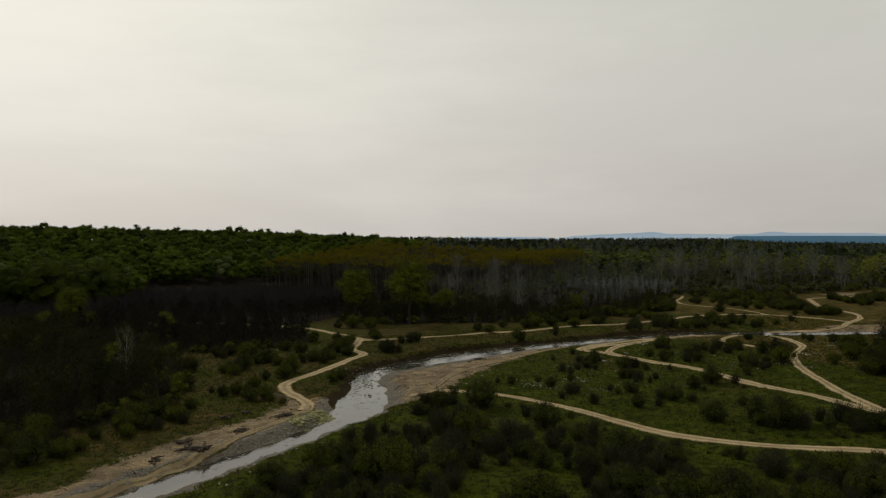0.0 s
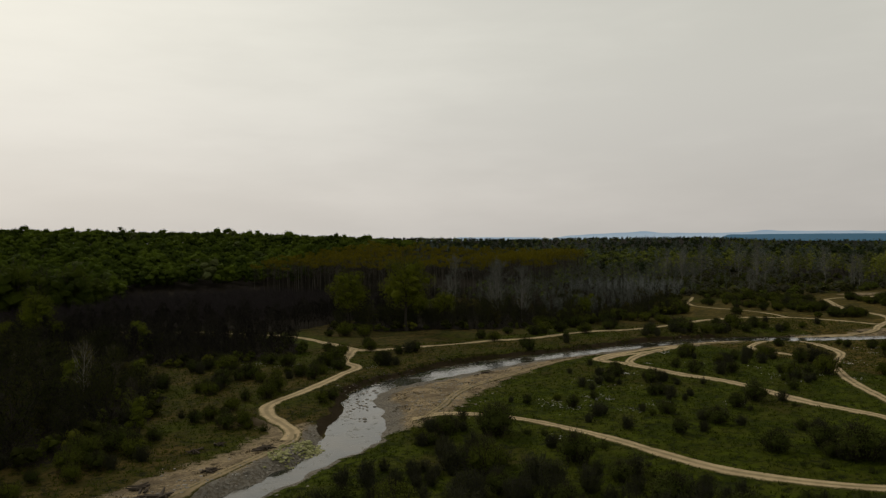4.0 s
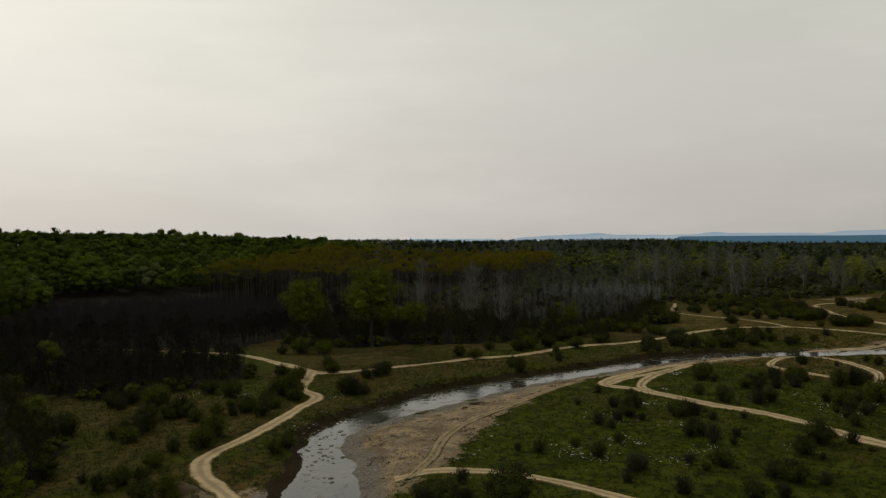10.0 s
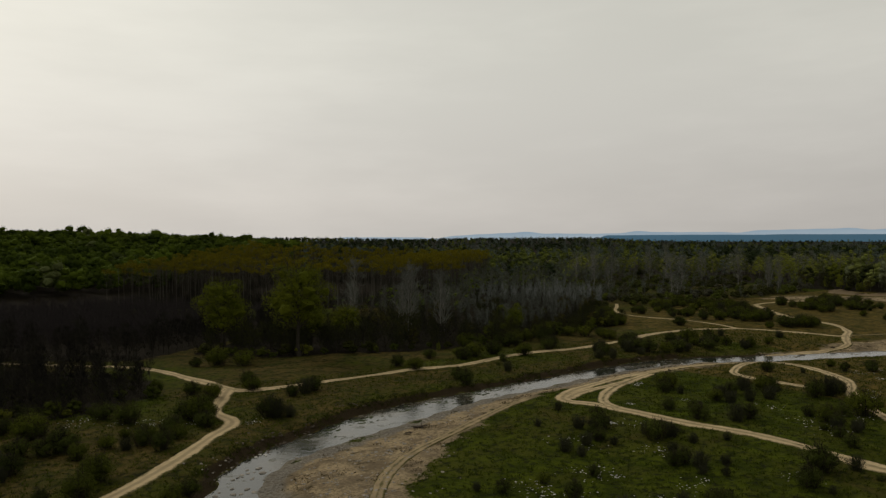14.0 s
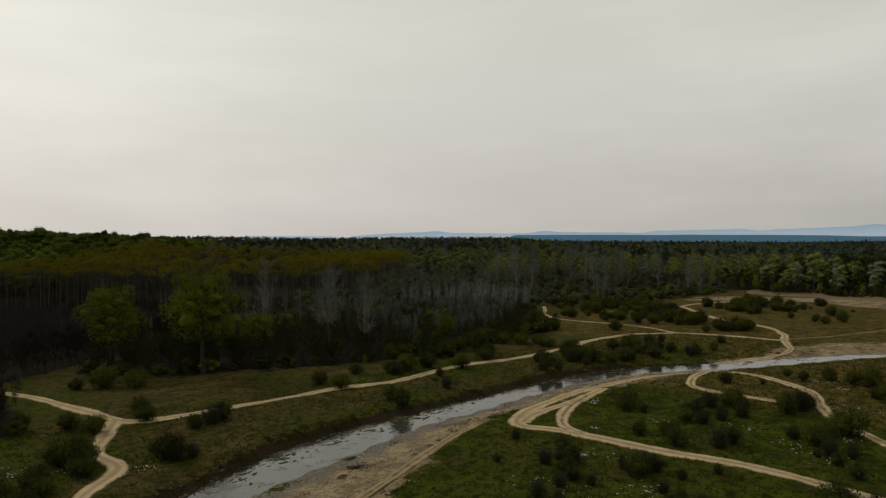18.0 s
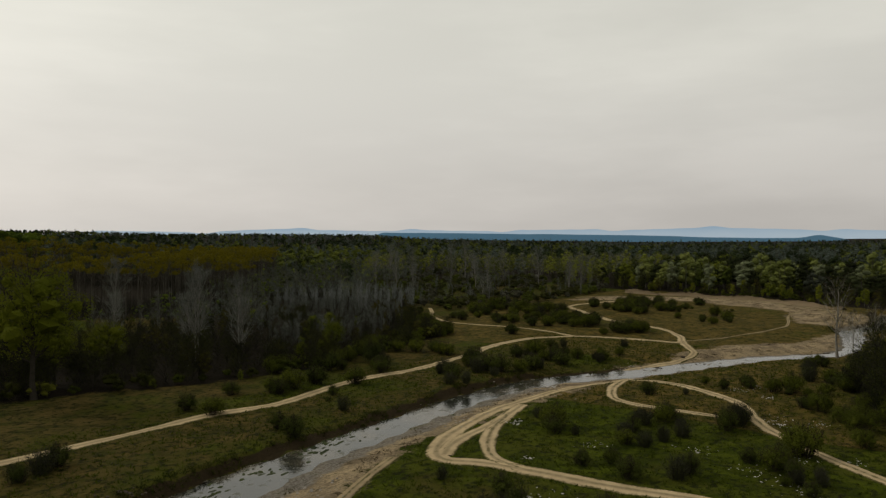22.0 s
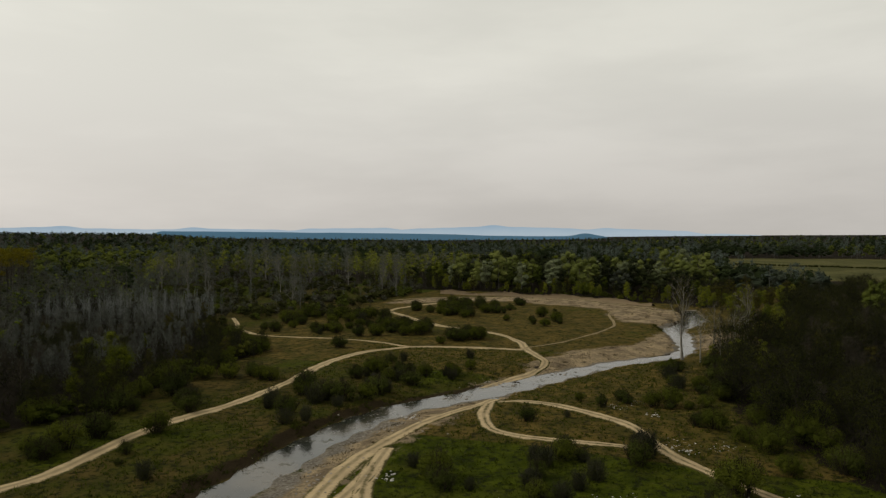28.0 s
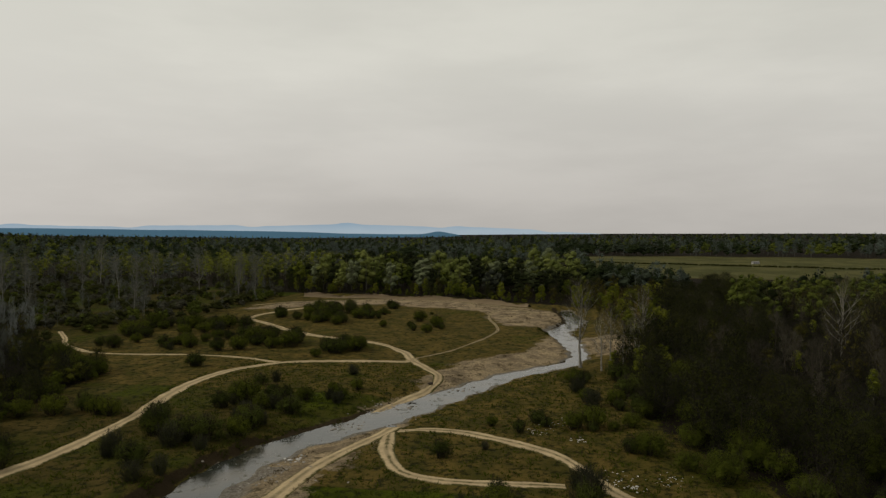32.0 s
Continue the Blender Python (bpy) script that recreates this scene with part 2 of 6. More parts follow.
def ground_material():
    m, n = material("river_meadow_ground")
    p = place(n)
    big, mid, fine = n.noise(p, 0.035, 4.0), n.noise(p, 0.22, 5.0), n.noise(p, 2.3, 6.0, 0.7)

    def mask(name, spread=0.7):
        a = n.add("ShaderNodeAttribute", {"attribute_name": name}).outputs["Fac"]
        w = n.math("ADD", a, n.math("MULTIPLY", n.math("SUBTRACT", n.ramp(n.math("ADD", n.math("MULTIPLY", mid, 0.65), n.math("MULTIPLY", fine, 0.35)), 0.33, 0.67), 0.5), spread))
        return n.ramp(w, 0.38, 0.62)

    patch, tuft_shade = n.noise(p, 0.10, 6.0, 0.7), n.noise(p, 0.75, 5.0, 0.7)
    green = n.mix(n.ramp(mid, 0.38, 0.62), (0.019, 0.026, 0.002), (0.040, 0.051, 0.003))
    green = n.mix(n.math("MULTIPLY", n.ramp(patch, 0.45, 0.64), 0.8), green, (0.044, 0.047, 0.006))
    brown = n.mix(n.ramp(mid, 0.36, 0.64), (0.066, 0.048, 0.014), (0.029, 0.026, 0.006))
    brown = n.mix(n.math("MULTIPLY", n.ramp(patch, 0.50, 0.64), 0.8), brown, (0.026, 0.030, 0.005))
    dry = n.add("ShaderNodeAttribute", {"attribute_name": "dry"}).outputs["Fac"]
    f = n.ramp(n.math("ADD", dry, n.math("MULTIPLY", n.math("SUBTRACT", big, 0.5), 2.2)), 0.25, 0.75)
    straw = n.mix(n.ramp(mid, 0.36, 0.64), (0.086, 0.061, 0.016), (0.040, 0.035, 0.008))
    brown = n.mix(n.ramp(dry, 0.68, 0.80), brown, straw)
    col = n.mix(f, green, brown)
    # Dark tussocks and specks, with the greenish shadow between grasses painted in.
    col = n.mix(n.math("MULTIPLY", n.ramp(tuft_shade, 0.48, 0.62), 0.85), col, (0.008, 0.010, 0.003))
    col = n.mix(n.math("MULTIPLY", n.ramp(fine, 0.5, 0.75), 0.55), col, (0.013, 0.015, 0.004))
    col = n.mix(n.math("MULTIPLY", n.ramp(n.noise(p, 1.6, 4.0), 0.64, 0.72), 0.3), col, (0.085, 0.066, 0.03))
    # Leaf litter inside the woods, blackened: shade under the trees is in its colour.
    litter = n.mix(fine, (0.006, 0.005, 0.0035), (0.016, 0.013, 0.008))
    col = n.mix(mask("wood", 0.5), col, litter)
    field = n.mix(n.ramp(big, 0.4, 0.6), (0.044, 0.046, 0.016), (0.068, 0.064, 0.024))
    col = n.mix(mask("field", 0.3), col, field)
    pebbles = n.add("ShaderNodeTexVoronoi", None, Vector=p, Scale=2.2).outputs["Distance"]
    sand = n.mix(n.ramp(mid, 0.3, 0.7), (0.29, 0.222, 0.130), (0.155, 0.12, 0.074))
    sand = n.mix(n.math("MULTIPLY", n.ramp(fine, 0.42, 0.62), 0.6), sand, (0.055, 0.044, 0.03))
    sand = n.mix(n.math("MULTIPLY", n.ramp(pebbles, 0.28, 0.1), 0.35), sand, (0.27, 0.235, 0.185))
    sand = n.mix(n.math("MULTIPLY", n.ramp(n.noise(p, 0.16, 6.0, 0.7), 0.47, 0.62), 0.75), sand, (0.085, 0.065, 0.042))
    weeds = n.math("MULTIPLY", n.ramp(n.noise(p, 0.42, 7.0, 0.75), 0.55, 0.63), 0.8)
    sand = n.mix(weeds, sand, n.mix(fine, (0.020, 0.017, 0.008), (0.06, 0.046, 0.022)))
    wet = n.add("ShaderNodeAttribute", {"attribute_name": "wet"}).outputs["Fac"]
    sand = n.mix(n.math("MULTIPLY", n.ramp(n.math("ADD", wet, n.math("SUBTRACT", mid, 0.5)), 0.3, 0.75), 0.8), sand, n.mix(n.ramp(fine, 0.4, 0.6), (0.060, 0.056, 0.048), (0.16, 0.15, 0.13)))
    col = n.mix(mask("sand", 0.85), col, sand)
    earth = n.mix(fine, (0.009, 0.007, 0.0045), (0.036, 0.026, 0.013))
    col = n.mix(mask("bank", 0.7), col, earth)
    finish(n, col, 1.0, n.math("ADD", n.math("MULTIPLY", fine, 0.6), mid), 0.8, 0.6, 0.02)
    return m


def track_material(name, pale, dull):
    m, n = material(name)
    p = place(n)
    mid, fine = n.noise(p, 0.3, 4.0), n.noise(p, 2.6, 6.0, 0.7)
    across = n.add("ShaderNodeAttribute", {"attribute_name": "across"}).outputs["Fac"]
    verge = n.add("ShaderNodeAttribute", {"attribute_name": "verge"}).outputs["Fac"]
    col = n.mix(n.ramp(mid, 0.3, 0.7), pale, dull)
    col = n.mix(n.math("MULTIPLY", n.ramp(fine, 0.45, 0.7), 0.45), col, (0.19, 0.145, 0.09))
    u = n.math("ABSOLUTE", across)
    ragged = n.math("ADD", n.math("MULTIPLY", n.math("SUBTRACT", fine, 0.5), 0.7), n.math("MULTIPLY", n.math("SUBTRACT", n.noise(p, 0.25, 3.0, 0.5), 0.5), 0.8))
    edge = n.ramp(n.math("ADD", u, ragged), 0.60, 0.92)
    mid_grass = n.math("MULTIPLY", verge, n.ramp(n.math("SUBTRACT", 0.20, n.math("SUBTRACT", u, n.math("MULTIPLY", n.math("SUBTRACT", n.noise(p, 0.9, 4.0), 0.5), 1.2))), 0.0, 0.25))
    crown = n.math("MULTIPLY", n.ramp(n.math("ADD", u, n.math("MULTIPLY", n.math("SUBTRACT", fine, 0.5), 0.3)), 0.34, 0.12), 0.55)
    col = n.mix(crown, col, (0.15, 0.12, 0.07))
    grass = n.mix(fine, (0.028, 0.03, 0.007), (0.06, 0.053, 0.017))
    col = n.mix(n.math("MAXIMUM", edge, mid_grass), col, grass)
    finish(n, col, 1.0, fine, 0.5, 0.15, 0.03)
    return m


def water_material():
    m, n = material("river_water")
    p = place(n)
    ripple = n.math("ADD", n.noise(p, 1.1, 4.0, 0.55), n.math("MULTIPLY", n.noise(p, 0.16, 2.0), 1.2))
    shallow = n.ramp(n.noise(p, 0.12, 4.0), 0.42, 0.68)
    col = n.mix(shallow, (0.018, 0.020, 0.016), (0.06, 0.052, 0.036))
    weed = n.math("MULTIPLY", n.ramp(n.noise(p, 0.5, 6.0, 0.7), 0.56, 0.64), 0.8)
    col = n.mix(weed, col, (0.035, 0.036, 0.016))
    finish(n, col, n.math("ADD", 0.06, n.math("ADD", n.math("MULTIPLY", shallow, 0.12), n.math("MULTIPLY", weed, 0.5))), ripple, 0.13, 0.15, 0.5)
    return m


def stone_material(name, a, b):
    m, n = material(name)
    p = place(n)
    isle = n.add("ShaderNodeNewGeometry").outputs["Random Per Island"]
    fine = n.noise(p, 4.0, 5.0)
    col = n.mix(n.math("ADD", n.math("MULTIPLY", isle, 0.6), n.math("MULTIPLY", fine, 0.4)), a, b)
    finish(n, col, 0.95, fine, 0.5, 0.05, 0.08)
    return m


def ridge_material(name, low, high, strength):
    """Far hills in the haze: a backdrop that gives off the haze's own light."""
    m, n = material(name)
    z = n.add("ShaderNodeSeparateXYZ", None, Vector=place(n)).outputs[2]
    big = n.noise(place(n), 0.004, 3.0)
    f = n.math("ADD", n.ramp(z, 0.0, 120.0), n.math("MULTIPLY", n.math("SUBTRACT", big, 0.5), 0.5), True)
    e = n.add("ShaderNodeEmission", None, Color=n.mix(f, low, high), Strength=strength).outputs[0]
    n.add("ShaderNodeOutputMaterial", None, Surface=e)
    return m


GRASS = leaf_material("grass_blades", (0.023, 0.035, 0.003), (0.044, 0.054, 0.005), (0.052, 0.052, 0.012), 0.12)
GROUND, WATER = ground_material(), water_material()
TRACK = track_material("sandy_track", (0.36, 0.280, 0.162), (0.26, 0.200, 0.115))
RUT = track_material("faint_rut", (0.24, 0.185, 0.105), (0.15, 0.115, 0.068))
STONE_LITTER = stone_material("litter_grey", (0.12, 0.112, 0.098), (0.50, 0.485, 0.45))
RUBBLE = stone_material("grey_rubble", (0.09, 0.085, 0.075), (0.32, 0.31, 0.29))
STONE_GREY = stone_material("river_stone", (0.10, 0.09, 0.075), (0.26, 0.235, 0.20))
STONE_MOSS = stone_material("mossy_stone", (0.07, 0.078, 0.014), (0.30, 0.29, 0.15))
EARTH = stone_material("tipped_earth", (0.045, 0.034, 0.018), (0.075, 0.058, 0.032))
BANK_FACE = stone_material("eroded_earth", (0.07, 0.052, 0.030), (0.24, 0.185, 0.115))
WEED = stone_material("water_weed", (0.012, 0.018, 0.006), (0.035, 0.042, 0.014))
WEED_DEAD = leaf_material("dead_weed", (0.035, 0.026, 0.012), (0.075, 0.055, 0.026), (0.10, 0.08, 0.04))
DRIFT = stone_material("dark_driftwood", (0.03, 0.024, 0.018), (0.075, 0.06, 0.045))
PLASTER = stone_material("white_plaster", (0.25, 0.245, 0.23), (0.32, 0.315, 0.30))
ROOF = stone_material("tin_roof", (0.13, 0.125, 0.12), (0.20, 0.195, 0.19))
GLASS_DARK = stone_material("dark_glass", (0.02, 0.022, 0.025), (0.03, 0.032, 0.036))
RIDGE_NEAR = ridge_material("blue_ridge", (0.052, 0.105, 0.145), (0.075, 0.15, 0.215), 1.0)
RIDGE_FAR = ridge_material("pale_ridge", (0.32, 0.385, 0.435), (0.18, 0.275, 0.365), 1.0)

# ---- plan: river, banks, tracks, woods (metres) ----


def spline(pts, step=1.5):
    """A smooth line through plan points: every column is carried along."""
    p = np.array(pts, float)
    q = np.vstack([2 * p[0] - p[1], p, 2 * p[-1] - p[-2]])
    out = []
    for i in range(1, len(q) - 2):
        a, b, c, d = q[i - 1], q[i], q[i + 1], q[i + 2]
        k = max(2, int(np.linalg.norm((c - b)[:2]) / step))
        for u in np.arange(k) / k:
            out.append(0.5 * (2 * b + (c - a) * u + (2 * a - 5 * b + 4 * c - d) * u * u + (3 * b - a - 3 * c + d) * u ** 3))
    out.append(p[-1])
    return np.array(out)


# middle line and half width of the water
RIVER = spline([(-75, 32, 2.2), (-40, 55, 2.4), (-6, 78.5, 2.6), (1.5, 84, 2.6), (8.5, 88.8, 2.4), (17, 94.8, 2.2), (25, 101.5, 2.4), (30.5, 108, 4.4),
                (34.3, 116, 4.6), (37.8, 124, 3.6), (40.4, 134, 2.9), (46.5, 142.3, 3.2), (58, 148.3, 3.8), (74, 154.5, 5.2), (93, 158.5, 3.6), (110, 159.8, 3.4),
                (125, 161.3, 3.2), (140, 161.5, 3.2), (150, 160.3, 3.2), (158, 157.8, 3.0), (167, 152.5, 3.2), (177, 147.2, 3.5), (191, 140.8, 3.0), (211, 131, 2.2),
                (224, 121, 2.0), (235, 117.5, 1.8), (249, 118.6, 2.3), (262, 120.3, 2.8), (276, 123, 3.4), (300, 118, 3), (330, 122, 3)], 2.0)
TRACKS = {
    "bank": (2.7, 0.15, [(-20, 285), (-5, 273), (12, 259), (26, 247.5), (38, 235.5), (48.8, 221), (53.6, 203), (56, 190), (58.5, 185.6), (64, 184.6), (74, 184.6), (95, 185.4),
                         (107, 182.2), (117, 183.6), (130, 186), (146, 185.4), (163, 185.8), (178, 188), (190, 189.6), (204, 187.4), (212.5, 180.5), (215, 168), (217.5, 156), (221, 154)]),
    "hook": (2.7, 0.1, [(56.5, 188.5), (52.5, 180.5), (49.2, 173), (49.5, 164), (44.5, 157), (37, 147), (31.5, 140.8), (25.4, 135.6), (22.8, 131.5), (22.2, 126), (23.2, 120.5), (23.6, 115), (22, 109.5)]),
    "gravel": (1.7, 0.6, [(23.6, 113), (22.6, 109.5), (19, 105.5), (13.5, 100), (6, 92.5), (-4, 84), (-15, 76.5), (-35, 65)]),
    "bar ruts": (1.7, 0.8, [(44, 112), (50, 117), (57, 126), (65, 132.5), (74, 137), (86, 142.6), (98, 147)]),
    "bend": (2.7, 0.35, [(86, -120), (98, -50), (106, 20), (107.5, 50), (106.8, 64), (107.6, 72), (108.4, 81), (107.4, 93), (107.6, 104), (107.2, 112), (105.6, 121), (104.3, 131), (103.2, 137), (101.2, 141), (103.8, 144.6),
                         (112, 148.4), (124, 150.8), (136, 151), (148, 149.8), (158, 147.4), (168, 145.5)]),
    "bend inner": (2.4, 0.2, [(102.8, 142.6), (108.9, 145.2), (121.9, 147), (133, 149.4)]),
    "cut": (2.2, 0.7, [(127, 148.2), (118.5, 145.4), (111, 141.3), (106.2, 137), (104.3, 131.5)]),
    "meadow": (2.4, 0.3, [(43, 113.5), (49, 111.4), (55.3, 107), (59.5, 100), (62.6, 90), (63.8, 81.5), (65.4, 75), (68.2, 68.6), (73, 61.5), (80.3, 54.6), (92, 45), (104, 28), (106, 10)]),
    "island": (1.9, 0.8, [(164, 145), (157.8, 143.8), (152.4, 142.4), (146, 138.5), (144, 131), (145.5, 119.8)]),
    "south": (2.3, 0.7, [(165, 144), (164.5, 136), (162.5, 131), (160, 126), (155.4, 120.3), (147, 115.6), (142, 112), (136, 106), (129, 98.6), (122, 89), (116, 80), (110, 69.5), (107, 62)]),
    "east": (2.5, 0.3, [(334, 214), (322, 213), (305, 220), (293, 223.5), (283, 222.6), (279, 219.6), (271, 211.5), (260.5, 200.5), (247, 184), (239.5, 167.8), (230, 158.7), (220.5, 154.3),
                        (209, 148.4), (202.5, 145), (193, 145.6), (181, 149.5), (172, 151)]),
    "faint": (0.9, 0.9, [(221, 155), (233.2, 147.6), (252.2, 142), (268, 140), (282, 142), (300, 146), (320, 146)]),
    "branch": (1.4, 0.5, [(212, 182), (215, 192), (215, 203), (213.8, 216), (214.6, 230), (223.5, 243.5), (233, 251.5), (242, 260)]),
    "far sand": (1.6, 0.6, [(318, 238), (332, 228), (343, 216), (347, 190), (346, 162), (330, 143), (312, 130)]),
}
TRACKS = {k: (w, v, spline(p, 1.0)) for k, (w, v, p) in TRACKS.items()}
SAND = [
    [(-60, 52), (-16, 81), (-8, 89), (3, 99), (14, 107), (18, 111), (20.5, 119), (26, 119.5), (27.5, 115), (28, 108), (20, 96), (6, 83), (-12, 70), (-55, 40)],
    [(36, 109), (38, 122), (42, 134), (54, 142), (73, 147.5), (90, 153.5), (110, 157.5), (140, 159), (158, 156), (172, 149), (172, 144), (160, 146), (148, 147.5), (136, 149), (125, 150),
     (110, 150.5), (100, 148), (88, 144.5), (72, 134), (60, 124), (52, 115), (44, 110)],
    [(168, 154), (180, 151), (193, 147), (206, 147), (219, 142), (236, 129), (262, 125), (262, 119), (236, 117), (212, 130), (190, 141), (176, 147)],
    [(236, 113), (262, 117), (268, 104), (248, 99), (236, 104)],
    [(308, 237), (343, 221), (351, 190), (350, 160), (333, 139), (316, 124), (298, 122), (276, 126), (281, 138), (298, 145), (312, 149), (324, 163), (332, 190), (326, 211), (308, 228)],
]
WOODS = {
    "plantation": [(62, 392), (181, 296), (300, 420), (170, 520)],
    "dark_back": [(-10, 275), (26, 253), (50, 236), (62, 246), (78, 256), (122, 285), (60, 385), (0, 385), (-30, 345), (-90, 335)],
    "dark_front": [(-4, 200), (12, 182), (33, 182), (43, 190), (47, 203), (46, 214), (22, 243), (-20, 276), (-70, 260)],
    "left": [(-8, 112), (4, 128), (8, 150), (4, 175), (-6, 205), (-70, 260), (-110, 240), (-70, 110)],
    "middle": [(60, 240), (78, 220), (104, 207), (130, 201), (162, 205), (195, 212), (205, 240), (225, 252), (240, 264), (262, 285), (262, 330), (320, 390), (240, 420), (181, 300), (118, 284)],
    "east": [(345, 420), (405, 385), (415, 325), (375, 272), (368, 238), (371, 212), (366, 190), (358, 160), (345, 132), (332, 112), (400, 106), (520, 122), (560, 330), (420, 470)],
    "right": [(228, 106), (212, 112), (192, 111), (166, 106), (150, 99), (136, 92), (128, 60), (140, -60), (330, -60), (420, 60), (330, 92), (270, 90), (245, 97)],
}
SCRUB = [(225, 252), (262, 244), (306, 240), (345, 240), (366, 240), (375, 272), (412, 325), (400, 385), (345, 410), (270, 335), (262, 285)]
FIELD_EDGE = [(395, 62), (470, 92), (523, 95), (545, 110), (545, -230), (380, -230)]
CUT_BANK = [(356, 232), (354, 218), (353, 204), (352, 192), (350, 178), (348, 162), (340, 146), (333, 135)]
HILL_FOOT = [(-110, 300), (-30, 340), (0, 378), (60, 378), (150, 470), (170, 560), (0, 600), (-200, 520)]
FIELD = [(500, 92), (560, 108), (750, 112), (756, 20), (745, -230), (500, -230), (495, 20)]


def inside(poly, x, y):
    x, y = np.asarray(x, float), np.asarray(y, float)
    r = np.zeros(x.shape, bool)
    for (x0, y0), (x1, y1) in zip(poly, poly[1:] + poly[:1]):
        if y0 != y1:
            r ^= ((y0 > y) != (y1 > y)) & (x < (x1 - x0) * (y - y0) / (y1 - y0) + x0)
    return r


def edge_distance(poly, x, y):
    """Metres to the outline, positive inside."""
    x, y = np.asarray(x, float), np.asarray(y, float)
    best = np.full(x.shape, 1e9)
    for (x0, y0), (x1, y1) in zip(poly, poly[1:] + poly[:1]):
        dx, dy = x1 - x0, y1 - y0
        u = np.clip(((x - x0) * dx + (y - y0) * dy) / (dx * dx + dy * dy), 0, 1)
        best = np.minimum(best, np.hypot(x - x0 - u * dx, y - y0 - u * dy))
    return np.where(inside(poly, x, y), best, -best)


def line_distance(line, x, y):
    """Nearest point of a line: distance, index, side (positive to the left of its way)."""
    x, y = np.asarray(x, float).ravel(), np.asarray(y, float).ravel()
    best, idx = np.full(x.shape, 1e9), np.zeros(x.shape, int)
    for i, p in enumerate(line):
        d = (x - p[0]) ** 2 + (y - p[1]) ** 2
        near = d < best
        best[near], idx[near] = d[near], i
    a, b = line[np.maximum(idx - 1, 0)], line[np.minimum(idx + 1, len(line) - 1)]
    t = b[:, :2] - a[:, :2]
    t /= np.linalg.norm(t, axis=1)[:, None]
    ox, oy = x - line[idx, 0], y - line[idx, 1]
    side = t[:, 0] * oy - t[:, 1] * ox
    along = t[:, 0] * ox + t[:, 1] * oy
    return np.sqrt(np.maximum(best - np.where(np.abs(along) < 2, along ** 2, 0), 0)), idx, side


def smooth(e0, e1, v):
    u = np.clip((v - e0) / (e1 - e0), 0, 1)
    return u * u * (3 - 2 * u)


WATER_Z = -1.05


def river_part(x, y):
    """Signed distance to the water's edge (positive on land) and side of the river."""
    d, i, s = line_distance(RIVER, x, y)
    wob = 0.5 * np.sin(np.asarray(x) * 0.9 + np.asarray(y) * 0.4) + 0.35 * np.sin(np.asarray(x) * 0.37 - np.asarray(y) * 1.1)
    return d - RIVER[i, 2] + wob * 0.7, s


def base_height(x, y):
    x, y = np.asarray(x, float), np.asarray(y, float)
    z = 0.16 * np.sin(x / 9.0 + y / 14.0) + 0.12 * np.sin(y / 6.1 - x / 11.0) + 0.08 * np.sin(x / 3.3 + 1.0) * np.sin(y / 3.9)
    r, az = np.hypot(x, y), np.degrees(np.arctan2(x, y))
    hill = np.interp(az, [-60, -8, 8, 16, 22, 30], [40, 34, 28, 23, 15, 4]) * smooth(370, 760, r)
    rise = np.interp(az, [12, 22, 34, 44, 50], [0, 13, 15, 11, 0]) * smooth(800, 2000, r)
    z = z + hill + rise - 20 * smooth(450, 2600, r) * np.interp(az, [45, 55, 66, 76, 86, 110], [0, 0.45, 0.85, 0.65, 0.25, -0.15])
    near = (x > -80) & (x < 340) & (y > 20) & (y < 260)
    if near.any():
        d, s = river_part(x[near], y[near])
        zz = z[near]
        steep = (s > 0) & ((x[near] < 158) | (x[near] > 235))
        rise = np.where(steep, smooth(-0.2, 2.2, d), smooth(-0.5, 9.0, d))
        land = WATER_Z + (zz - WATER_Z) * rise
        bed = WATER_Z - 0.45 * smooth(0, -2.0, d)
        z[near] = np.where(d > 0, land, bed)
    return z


def height(x, y):
    return float(base_height(np.array([x]), np.array([y]))[0])


# ---- mesh helpers ----


